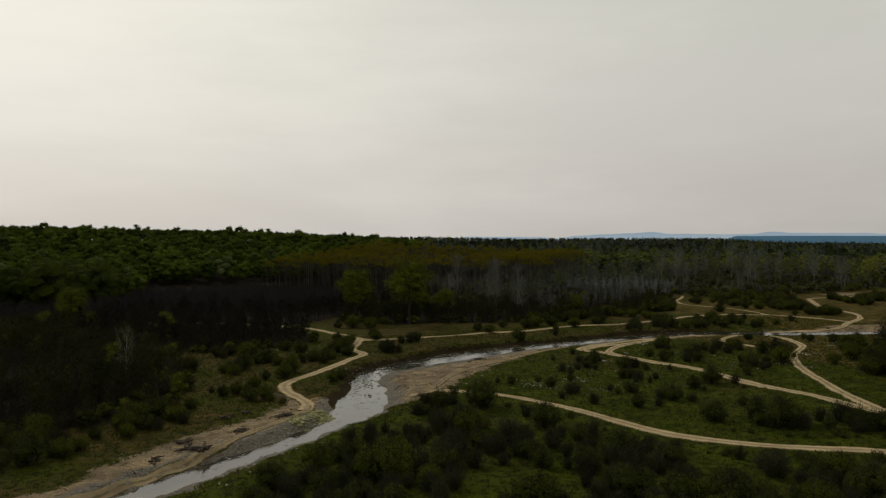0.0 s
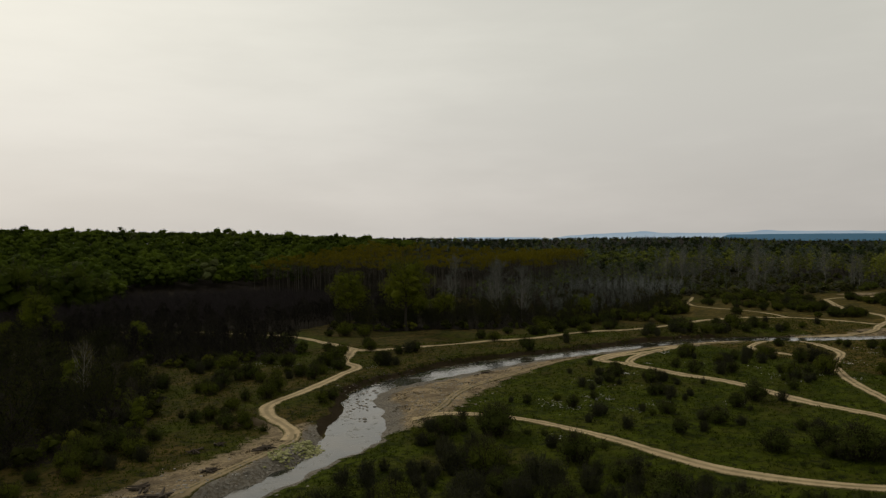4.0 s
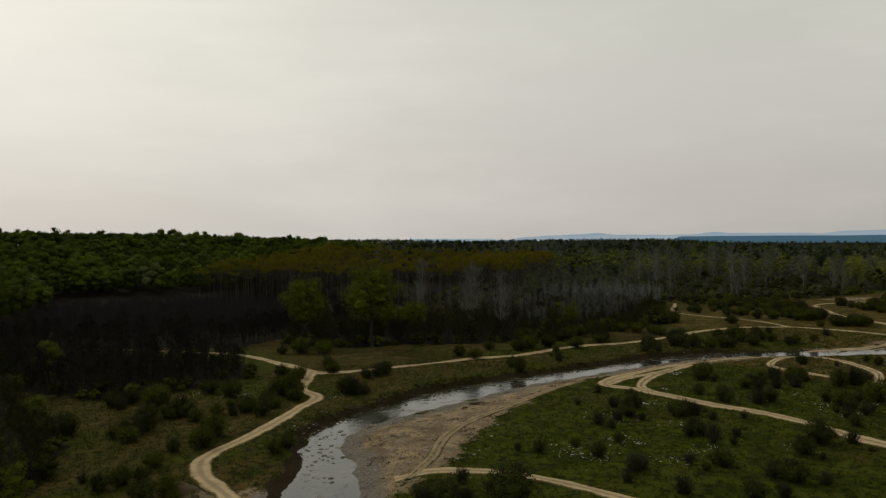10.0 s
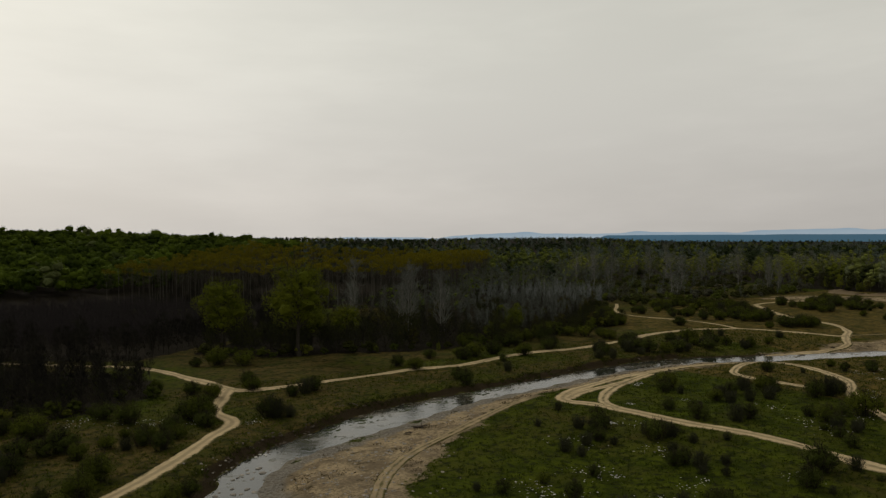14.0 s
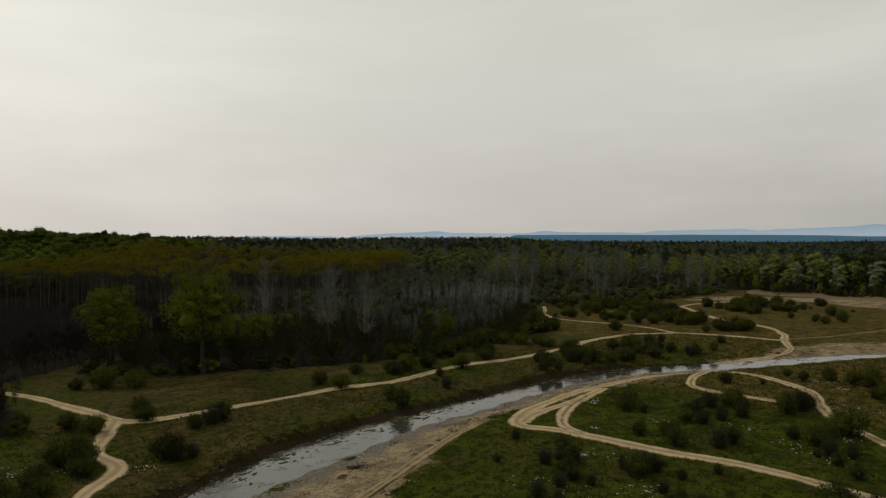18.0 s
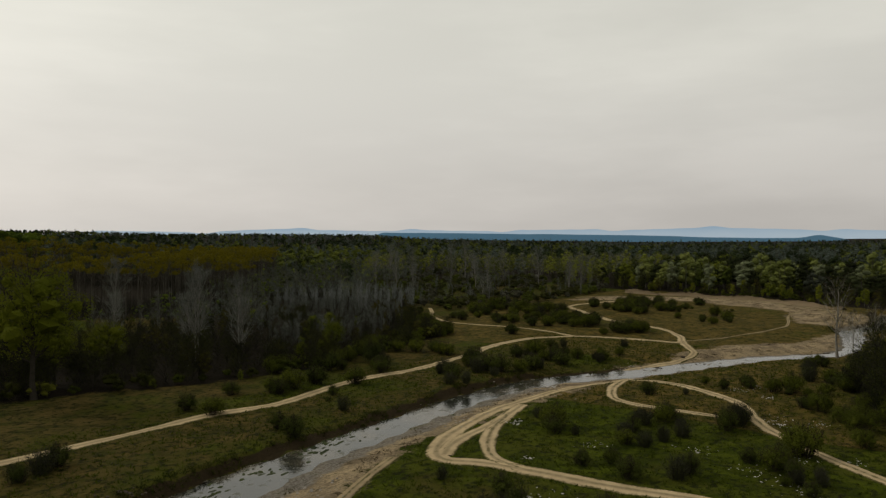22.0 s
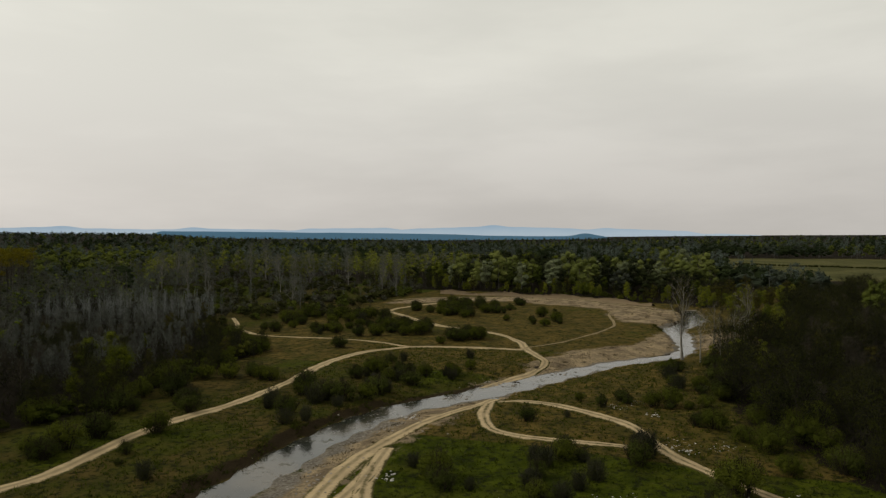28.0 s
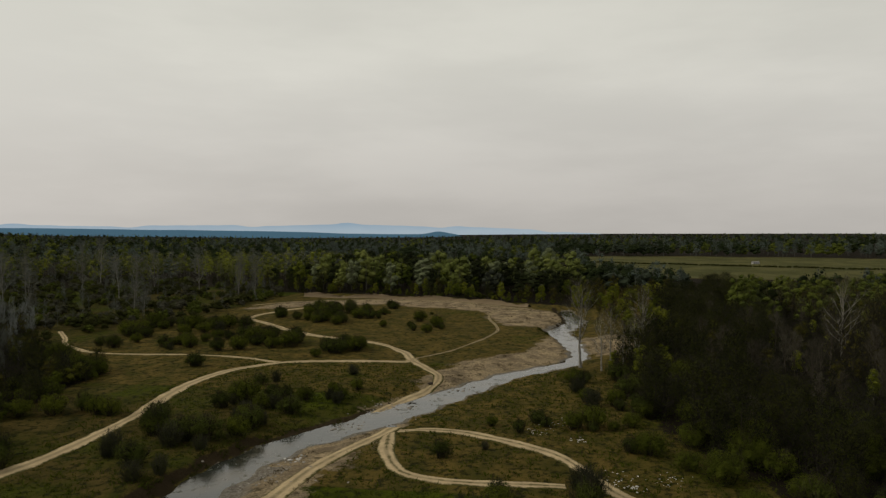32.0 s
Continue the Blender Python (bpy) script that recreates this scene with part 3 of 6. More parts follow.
class Geo:
    """Gathers triangles."""

    def __init__(self):
        self.v, self.f, self.n = [], [], 0

    def add(self, v, f):
        v, f = np.asarray(v, float).reshape(-1, 3), np.asarray(f, int).reshape(-1, 3)
        self.v.append(v), self.f.append(f + self.n)
        self.n += len(v)

    def arrays(self):
        return np.vstack(self.v), np.vstack(self.f)

    def tube(self, pts, radii, sides=5):
        pts = np.asarray(pts, float)
        k, rings = len(pts), []
        for i in range(k):
            t = pts[min(i + 1, k - 1)] - pts[max(i - 1, 0)]
            t /= np.linalg.norm(t) + 1e-9
            a = np.cross(t, (0.0, 0.0, 1.0) if abs(t[2]) < 0.9 else (1.0, 0.0, 0.0))
            a /= np.linalg.norm(a)
            b = np.cross(t, a)
            w = np.arange(sides) * 2 * math.pi / sides
            rings.append(pts[i] + radii[i] * (np.cos(w)[:, None] * a + np.sin(w)[:, None] * b))
        f = []
        for i in range(k - 1):
            for j in range(sides):
                p, q = i * sides + j, i * sides + (j + 1) % sides
                f += [(p, q, q + sides), (p, q + sides, p + sides)]
        f += [((k - 1) * sides, (k - 1) * sides + j, (k - 1) * sides + j + 1) for j in range(1, sides - 1)]
        self.add(np.vstack(rings), f)

    def twigs(self, start, way, width, sides=3):
        """Thin pointed twigs: start points and vectors."""
        start, way = np.asarray(start, float), np.asarray(way, float)
        k = len(start)
        side = np.cross(way, np.random.normal(size=(k, 3)))
        side /= np.linalg.norm(side, axis=1)[:, None] + 1e-9
        up = np.cross(way, side)
        up /= np.linalg.norm(up, axis=1)[:, None] + 1e-9
        w = np.broadcast_to(np.asarray(width, float), (k,))[:, None]
        if sides == 2:
            v = np.stack([start - side * w, start + side * w, start + way], 1)
            self.add(v, np.arange(k * 3).reshape(-1, 3))
            return
        v = np.stack([start + side * w, start + (-0.5 * side + 0.87 * up) * w, start + (-0.5 * side - 0.87 * up) * w, start + way], 1)
        o = np.arange(k)[:, None, None] * 4
        self.add(v, o + np.array([[0, 1, 3], [1, 2, 3], [2, 0, 3]]))

    def leaves(self, centre, size, heart=None, loose=0.45):
        """Small four-cornered leaves, each bent along its middle; they turn their faces away from the crown's heart."""
        c = np.asarray(centre, float)
        k = len(c)
        a = np.random.normal(size=(k, 3))
        if heart is not None:
            out = c - heart
            out /= np.linalg.norm(out, axis=1)[:, None] + 1e-9
            out += np.random.normal(0, loose, (k, 3))
            a = np.cross(out, a)
        a /= np.linalg.norm(a, axis=1)[:, None]
        if heart is not None:
            b = np.cross(out, a)
            b /= np.linalg.norm(b, axis=1)[:, None]
        else:
            b = np.cross(a, np.random.normal(size=(k, 3)))
            b /= np.linalg.norm(b, axis=1)[:, None]
        s = (np.broadcast_to(np.asarray(size, float), (k,)) * np.random.uniform(0.6, 1.3, k))[:, None]
        bend = np.cross(a, b) * s * 0.25
        v = np.stack([c - a * s, c + b * s * 0.6 + bend, c + a * s, c - b * s * 0.6 + bend], 1)
        o = np.arange(k)[:, None, None] * 4
        self.add(v, o + np.array([[0, 1, 2], [0, 2, 3]]))


def mesh_of(name, v, f, mat, shade=False):
    me = bpy.data.meshes.new(name)
    v, f = np.asarray(v, np.float32), np.asarray(f, np.int32)
    k = f.shape[1]
    me.vertices.add(len(v))
    me.vertices.foreach_set("co", v.ravel())
    me.loops.add(f.size)
    me.loops.foreach_set("vertex_index", f.ravel())
    me.polygons.add(len(f))
    me.polygons.foreach_set("loop_start", np.arange(len(f), dtype=np.int32) * k)
    me.update(calc_edges=True)
    if not shade:
        me.shade_flat()
    if mat:
        me.materials.append(mat)
    return me


def part(name, geo, mat, parent, label="", shade=False):
    v, f = geo.arrays() if isinstance(geo, Geo) else geo
    ob = new(name, mesh_of(name, v, f, mat, shade))
    ob.parent = parent
    if label:
        tagged(ob, label)
    return ob


def thing(name, label, category, group="", kind=""):
    return tagged(new(name), label, category, group, kind)


def attribute(me, name, values):
    me.attributes.new(name, "FLOAT", "POINT").data.foreach_set("value", np.asarray(values, np.float32))


# ---- ground ----


def axis(lo, hi, step, far_lo, far_hi):
    mid = np.arange(lo, hi, step)

    def out(a, limit, sign):
        r, d, p = [], step, a
        while abs(p) < abs(limit) or sign * p < 0:
            d *= 1.09
            p += sign * d
            r.append(p)
        return r
    return np.array(out(lo, far_lo, -1)[::-1] + list(mid) + out(mid[-1], far_hi, 1))


def build_ground():
    xs, ys = axis(-40, 300, 0.72, -4900, 4900), axis(55, 225, 0.72, -1500, 4900)
    nx, ny = len(xs), len(ys)
    X, Y = np.meshgrid(xs, ys)
    x, y = X.ravel(), Y.ravel()
    z = base_height(x, y)
    sand, wood, bank, dry = np.zeros(len(x)), np.zeros(len(x)), np.zeros(len(x)), np.zeros(len(x))
    near = (x > -80) & (x < 380) & (y > 20) & (y < 300)
    xn, yn = x[near], y[near]
    for poly in SAND:
        sand[near] = np.maximum(sand[near], smooth(-4.5, 3.5, edge_distance(poly, xn, yn)))
    d, s = river_part(xn, yn)
    sand[near] = np.maximum(sand[near], np.where(d < np.where(s > 0, -0.3, 0.8), 0.8, 0))
    bank[near] = np.where(s > 0, smooth(-0.4, 0.3, d) * smooth(2.2, 1.0, d), 0) * np.where(sand[near] > 0.6, 0.0, 1.0)
    bank[near] = np.maximum(bank[near], np.where((s > 0) & (xn > 30) & (xn < 160), smooth(-0.4, 0.3, d) * smooth(2.3, 1.2, d), 0))
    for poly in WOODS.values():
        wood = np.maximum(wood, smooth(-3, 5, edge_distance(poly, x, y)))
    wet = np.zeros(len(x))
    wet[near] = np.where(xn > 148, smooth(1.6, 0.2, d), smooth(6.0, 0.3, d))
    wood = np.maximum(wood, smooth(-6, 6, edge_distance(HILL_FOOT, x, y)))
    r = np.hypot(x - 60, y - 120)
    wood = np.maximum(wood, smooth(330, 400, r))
    field = smooth(-8, 8, edge_distance(FIELD, x, y))
    side = np.zeros(len(x))
    side[near] = np.where(s > 0, 1.0, 0.0)
    dry = np.where(side > 0.5, 0.62, 0.18)
    dry = np.where((x > 185) & (y < 240), 0.85, dry)
    dry = np.where((side < 0.5) & (x > 140) & (x < 215), 0.8, dry)
    for w, v, line in TRACKS.values():
        lo, hi = line.min(0) - 6, line.max(0) + 6
        m = (x > lo[0]) & (x < hi[0]) & (y > lo[1]) & (y < hi[1])
        dd = line_distance(line, x[m], y[m])[0]
        z[m] -= 0.16 * smooth(w * 0.5 + 0.3, w * 0.5 - 0.5, dd)
    i = np.arange(nx - 1)[None, :] + np.arange(ny - 1)[:, None] * nx
    f = np.stack([i, i + 1, i + 1 + nx, i + nx], -1).reshape(-1, 4)
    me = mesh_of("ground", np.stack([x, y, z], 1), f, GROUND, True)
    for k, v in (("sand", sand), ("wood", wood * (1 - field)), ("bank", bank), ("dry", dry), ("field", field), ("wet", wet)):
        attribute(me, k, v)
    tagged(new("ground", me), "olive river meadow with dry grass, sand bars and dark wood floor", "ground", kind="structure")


build_ground()


def build_water():
    v, f = [], []
    us = np.linspace(-1, 1, 7)
    for i, p in enumerate(RIVER):
        t = RIVER[min(i + 1, len(RIVER) - 1)] - RIVER[max(i - 1, 0)]
        s = np.array((-t[1], t[0])) / np.hypot(t[0], t[1])
        for u in us:
            q = p[:2] + s * u * (p[2] + 1.6)
            v.append((q[0], q[1], WATER_Z))
    k = len(us)
    for i in range(len(RIVER) - 1):
        for j in range(k - 1):
            a = i * k + j
            f += [(a, a + k, a + k + 1, a + 1)]
    tagged(new("river_water", mesh_of("river_water", v, f, WATER, True)), "shallow grey river mirroring the hazy sky", "river", kind="structure")


build_water()


def build_track(name, width, verge, line, seed):
    rng = np.random.default_rng(seed)
    us = np.array([-1, -0.8, -0.62, -0.42, -0.2, 0, 0.2, 0.42, 0.62, 0.8, 1])
    dz = np.array([-0.16, -0.03, -0.02, -0.05, -0.02, 0.0, -0.02, -0.05, -0.02, -0.03, -0.16])
    k = len(us)
    t = np.gradient(line[:, :2], axis=0)
    t /= np.linalg.norm(t, axis=1)[:, None]
    s = np.stack([-t[:, 1], t[:, 0]], 1)
    wob = np.convolve(rng.normal(0, 1, len(line) + 8), np.ones(9) / 9, "valid")
    half = width * 0.5 * (1.15 + 0.4 * wob[:len(line)])
    q = line[:, None, :2] + s[:, None, :] * (us[None, :] * half[:, None])[..., None]
    z = base_height(q[..., 0].ravel(), q[..., 1].ravel()).reshape(q.shape[:2]) + dz + 0.06
    z = np.maximum(z, WATER_Z - 0.12)
    v = np.concatenate([q, z[..., None]], -1).reshape(-1, 3)
    i = np.arange(len(line) - 1)[:, None] * k + np.arange(k - 1)[None, :]
    f = np.stack([i, i + 1, i + 1 + k, i + k], -1).reshape(-1, 4)
    me = mesh_of("dirt_track", v, f, RUT if name in ("bar ruts", "gravel", "far sand", "faint") else TRACK, True)
    attribute(me, "across", np.tile(us, len(line)))
    attribute(me, "verge", np.full(len(v), verge))
    label = "two-rutted sandy track with a grassy middle" if verge > 0.5 else "pale sandy dirt track worn through the meadow"
    tagged(new("dirt_track", me), label, "track", kind="structure")


for seed, (key, (w, verge, line)) in enumerate(TRACKS.items()):
    build_track(key, w, verge, line, seed)

# ---- far hills ----


def build_ridge(name, mat, radius, profile, a0, a1, label):
    """A range of hills on a wide arc: profile gives the crest's height by azimuth."""
    az = np.arange(a0, a1, 0.15)
    crest = profile(az)
    v, f = [], []
    for k, (dr, s) in enumerate(((0, 0.0), (40, 0.45), (90, 0.8), (150, 1.0), (320, 0.0))):
        for a, c in zip(az, crest):
            rr = radius + dr
            v.append((60 + rr * math.sin(radians(a)), 110 + rr * math.cos(radians(a)), -45 + (c + 45) * s))
    m = len(az)
    for k in range(4):
        for i in range(m - 1):
            a = k * m + i
            f.append((a, a + 1, a + 1 + m, a + m))
    tagged(new(name, mesh_of(name, v, f, mat, True)), label, "hills", kind="structure")


def ripple(az, seed, amp):
    return sum(amp / (k + 1) * np.sin(az * (0.35 + 0.5 * k) + seed * (k + 2.3)) for k in range(4))


def near_profile(az):
    return -2 - 13 * smooth(48, 68, az) - 4 * smooth(66, 76, az) - 40 * smooth(80.5, 83.5, az) + (33 * smooth(45.2, 46.8, az) - 9 * smooth(64, 77, az) + 0.8 * ripple(az, 2, 1.0) + 13 * np.exp(-((az - 79.4) / 0.85) ** 2)) * (1 - smooth(80.5, 83.5, az))


def far_profile(az):
    h = np.interp(az, [20, 27, 33, 36, 41, 46, 52, 60, 66, 72, 77, 82, 87, 92, 96], [30, 52, 50, 66, 80, 60, 66, 88, 104, 116, 108, 84, 62, 20, -40])
    return 26 + (h - 26) * 0.58 + ripple(az * 1.6, 5, 5.0) - 20 * smooth(46, 66, az)


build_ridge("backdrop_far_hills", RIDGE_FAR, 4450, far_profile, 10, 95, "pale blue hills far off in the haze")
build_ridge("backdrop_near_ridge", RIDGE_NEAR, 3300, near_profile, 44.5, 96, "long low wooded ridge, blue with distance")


# ---- plants ----


def unit(v):
    return v / (np.linalg.norm(v) + 1e-9)


def skeleton(rng, wood, h, r, base, spread, limbs, up, sides=6, wander=0.04):
    """Trunk, limbs and side branches; returns points and ways along the outer wood."""
    k = 8
    pts = np.zeros((k, 3))
    pts[:, 2] = np.linspace(-0.3, h, k)
    pts[1:, :2] = np.cumsum(rng.normal(0, wander * h / k * 2, (k - 1, 2)), 0)
    rad = r * (1 - np.linspace(0, 1, k)) ** 0.8 + 0.015
    rad[0] *= 1.35
    wood.tube(pts, rad, sides)
    P, W = [], []
    for i in range(limbs):
        u = base + (0.97 - base) * (i + rng.uniform(0, 0.9)) / limbs
        f = u * (k - 1)
        a = int(min(f, k - 2))
        start = pts[a] + (pts[a + 1] - pts[a]) * (f - a)
        w = i * 2.4 + rng.uniform(-0.5, 0.5)
        el = up + rng.uniform(-0.2, 0.2) + 0.35 * u
        way = np.array((math.cos(w) * math.cos(el), math.sin(w) * math.cos(el), math.sin(el)))
        shape = math.sin(math.pi * (0.18 + 0.78 * (u - base) / (1 - base))) ** 0.7
        length = spread * shape * rng.uniform(0.75, 1.15)
        line = [start]
        for j in range(3):
            way = unit(way + np.array((0, 0, 0.16)) + rng.normal(0, 0.12, 3))
            line.append(line[-1] + way * length / 3)
        r0 = max(rad[a] * 0.45, 0.03)
        wood.tube(line, [r0, r0 * 0.65, r0 * 0.4, 0.012], 3)
        for j in range(5):
            g = rng.uniform(0.3, 1.0) * 3
            b = int(min(g, 2))
            p = line[b] + (line[b + 1] - line[b]) * (g - b)
            sub = unit(way + rng.normal(0, 0.55, 3) + np.array((0, 0, 0.2)))
            ls = length * rng.uniform(0.25, 0.5)
            wood.twigs([p], [sub * ls], r0 * 0.35 + 0.012)
            for q in (0.35, 0.6, 0.8, 1.0):
                P.append(p + sub * ls * q), W.append(sub)
        P.append(line[-1]), W.append(way)
    return np.array(P), np.array(W)


def fine_twigs(geo, rng, P, W, count, length, width):
    i = rng.integers(0, len(P), count)
    way = W[i] + rng.normal(0, 0.6, (count, 3)) + np.array((0, 0, 0.25))
    way /= np.linalg.norm(way, axis=1)[:, None]
    geo.twigs(P[i] + rng.normal(0, 0.12, (count, 3)), way * (length * rng.uniform(0.5, 1.3, count))[:, None], width, 2)


def crown_mesh(parent, geos, name="crown"):
    """One mesh for the crown: each (geo, material) keeps its own material slot."""
    v, f, idx, n0 = [], [], [], 0
    for k, (g, m) in enumerate(geos):
        gv, gf = g.arrays()
        v.append(gv), f.append(gf + n0), idx.append(np.full(len(gf), k))
        n0 += len(gv)
    me = mesh_of(name, np.vstack(v), np.vstack(f), None)
    for g, m in geos:
        me.materials.append(m)
    me.polygons.foreach_set("material_index", np.concatenate(idx).astype(np.int32))
    ob = new(name, me)
    ob.parent = parent
    return ob


def pebble(rng, s, flat=0.6):
    """An angular lump of twelve corners."""
    g = (1 + 5 ** 0.5) / 2
    v = np.array([(-1, g, 0), (1, g, 0), (-1, -g, 0), (1, -g, 0), (0, -1, g), (0, 1, g), (0, -1, -g), (0, 1, -g), (g, 0, -1), (g, 0, 1), (-g, 0, -1), (-g, 0, 1)]) / 1.9
    f = [(0, 11, 5), (0, 5, 1), (0, 1, 7), (0, 7, 10), (0, 10, 11), (1, 5, 9), (5, 11, 4), (11, 10, 2), (10, 7, 6), (7, 1, 8),
         (3, 9, 4), (3, 4, 2), (3, 2, 6), (3, 6, 8), (3, 8, 9), (4, 9, 5), (2, 4, 11), (6, 2, 10), (8, 6, 7), (9, 8, 1)]
    v = v * rng.uniform(0.7, 1.25, (12, 1)) * (s * rng.uniform(0.7, 1.4), s * rng.uniform(0.7, 1.4), s * flat)
    return v, f


def lobed(crown, rng, h, spread, base, lobes, per, size, core=0.8, flat=0.8):
    """A crown of rounded masses: leaves lie over each mass and face outwards, a rough heart keeps it from being seen through."""
    for i in range(lobes):
        u = (i + rng.uniform(0.2, 0.8)) / lobes
        a, rad = i * 2.4 + rng.uniform(-0.6, 0.6), spread * rng.uniform(0.30, 0.50)
        r = max(spread - rad, 0.0) * math.sin(math.pi * (0.22 + 0.70 * u)) ** 0.7 * rng.uniform(0.55, 1.15)
        c = np.array((math.cos(a) * r, math.sin(a) * r, h * base + rad * flat + max(h * (1 - base) - 2 * rad * flat, 0) * u))
        d = rng.normal(size=(per, 3))
        d[:, 2] += 0.35
        d /= np.linalg.norm(d, axis=1)[:, None]
        crown.leaves(c + d * (rad, rad, rad * flat) * rng.uniform(0.78, 1.10, (per, 1)), size, c, 0.4)
        if core:
            v, f = pebble(rng, rad * core, flat)
            crown.add(v + c, f)


def make_tree(name, label, category, seed, h, r, base, spread, limbs, up, bark, twig, leaf=None, twigs=500, leaves=0, leaf_size=0.2, cloud=0.5, group="", twig_len=1.0, twig_w=0.022, wander=0.04, lobes=0, core=0.6):
    rng = np.random.default_rng(seed)
    np.random.seed(seed)
    ob = thing(name, label, category, group)
    wood, fine, foliage = Geo(), Geo(), Geo()
    P, W = skeleton(rng, wood, h, r, base, spread, limbs, up, wander=wander)
    part("trunk", wood, bark, ob, shade=True)
    fine_twigs(fine, rng, P, W, twigs, twig_len, twig_w)
    geos = [(fine, twig)]
    if lobes:
        lobed(foliage, rng, h * 1.02, spread, base, lobes, leaves // lobes, leaf_size, core)
        geos.append((foliage, leaf))
    elif leaves:
        i = rng.integers(0, len(P), leaves)
        foliage.leaves(P[i] + rng.normal(0, cloud, (leaves, 3)), leaf_size, np.array((0, 0, h * 0.5)))
        geos.append((foliage, leaf))
    crown_mesh(ob, geos)
    return ob


def make_shrub(name, label, seed, h, spread, stems, twig, leaf=None, twigs=260, leaves=0, leaf_size=0.10, group="", lobes=0):
    """Many stems from one root that fan out, with fine twigs and small leaves."""
    rng = np.random.default_rng(seed)
    np.random.seed(seed)
    ob = thing(name, label, "shrub", group)
    wood, P, W = Geo(), [], []
    for i in range(stems):
        a, lean = i * 2.4 + rng.uniform(-0.4, 0.4), rng.uniform(0.05, 1.0)
        tip = np.array((math.cos(a) * spread * lean, math.sin(a) * spread * lean, h * (1.0 - 0.45 * lean ** 2) * rng.uniform(0.6, 1.1)))
        root = np.array((math.cos(a), math.sin(a), 0)) * spread * 0.45 * lean
        root[2] = -0.15
        mid = (root + tip) / 2 + np.array((0, 0, 0.10 * h))
        wood.tube([root, mid, tip], [0.035, 0.024, 0.008], 3)
        for u in (0.15, 0.3, 0.45, 0.6, 0.75, 0.9):
            q = root * (1 - u) ** 2 + 2 * mid * u * (1 - u) + tip * u * u
            P.append(q), W.append(unit(tip - root))
    P, W = np.array(P), np.array(W)
    fine, foliage = Geo(), Geo()
    fine_twigs(fine, rng, P, W, twigs, 0.26 * h, 0.020)
    part("branchwork", wood, twig, ob)
    geos = [(fine, twig)]
    if lobes:
        lobed(foliage, rng, h * 0.95, spread, 0.0, lobes, leaves // lobes, leaf_size, 0.45, 1.15)
        geos.append((foliage, leaf))
    elif leaves:
        i = rng.integers(0, len(P), leaves)
        foliage.leaves(P[i] + rng.normal(0, 0.13 * h, (leaves, 3)) * (1, 1, 0.8), leaf_size, np.array((0, 0, h * 0.2)))
        geos.append((foliage, leaf))
    for g, m in geos:
        for v in g.v:
            v[:, 2] = np.maximum(v[:, 2], 0.02)
    crown_mesh(ob, geos, "foliage")
    return ob


class Kind:
    """A few shapes of one plant: the first use of each is the original, later ones are copies."""

    def __init__(self, shapes):
        self.shapes, self.used = shapes, set()

    def put(self, rng, x, y, s=1.0):
        i = int(rng.integers(0, len(self.shapes)))
        k = s * rng.uniform(0.88, 1.12)
        m = Matrix.LocRotScale((x, y, height(x, y)), Euler((0, 0, rng.uniform(0, 6.28))), (k * rng.uniform(0.92, 1.08), k * rng.uniform(0.92, 1.08), k))
        if i in self.used:
            return copy_thing(self.shapes[i], m)
        self.used.add(i)
        self.shapes[i].matrix_basis = m
        return self.shapes[i]


def track_gap(x, y):
    """Metres to the nearest track's edge or the water's edge."""
    g = float(river_part(np.array([x]), np.array([y]))[0][0])
    for w, v, line in TRACKS.values():
        g = min(g, float(np.min(np.hypot(line[:, 0] - x, line[:, 1] - y))) - w / 2)
    return g


def scatter(rng, poly, step, depth=None, gap=0.0):
    """Uneven points inside an outline; depth keeps to a belt along the edge."""
    xs, ys = [p[0] for p in poly], [p[1] for p in poly]
    gx, gy = np.meshgrid(np.arange(min(xs), max(xs), step), np.arange(min(ys), max(ys), step))
    x = gx.ravel() + rng.uniform(-0.48, 0.48, gx.size) * step
    y = gy.ravel() + rng.uniform(-0.48, 0.48, gx.size) * step
    e = edge_distance(poly, x, y)
    ok = e > 0
    if depth:
        ok &= (e > depth[0]) & (e < depth[1])
    pts = list(zip(x[ok], y[ok]))
    return [p for p in pts if gap == 0 or track_gap(*p) > gap]


rng = np.random.default_rng(11)

WILLOW = Kind([make_tree("willow_tree", "broad willow in fresh yellow-green leaf behind the track", "tree", 20 + i, 18.5, 0.42, 0.26, 7.8, 34, 0.40, BARK_DARK, TWIG_BROWN, LEAF_WILLOW, 900, 7000, 0.18, 0.6, "green willows", lobes=24, core=0.4)
               for i in range(3)])
OAK = Kind([make_tree("green_oak", "broad rounded tree in dark green leaf at the hill's foot", "tree", 25 + i, 16.5, 0.45, 0.12, 7.6, 20, 0.45, BARK_DARK, TWIG_BROWN, LEAF_OAK, 60, 3400, 0.34, 0.6, "hillside oaks", lobes=17, core=0.8)
            for i in range(3)])
WHITE = Kind([make_tree("white_poplar", "bare white poplar with pale forked trunk and grey twigs", "tree", 30 + i, 15.5, 0.17, 0.2, 5.4, 28, 0.8, BARK_WHITE, TWIG_GREY, None, 2600, group="white poplars", twig_w=0.017)
              for i in range(3)])
BARE = Kind([make_tree("bare_alder", "tall bare tree with ash-brown fanned twigs", "tree", 40 + i, 15, 0.2, 0.25, 5.2, 18, 0.85, BARK_BROWN, TWIG_ASH, None, 1500, group="tall bare trees", twig_len=1.4, twig_w=0.028)
             for i in range(4)])
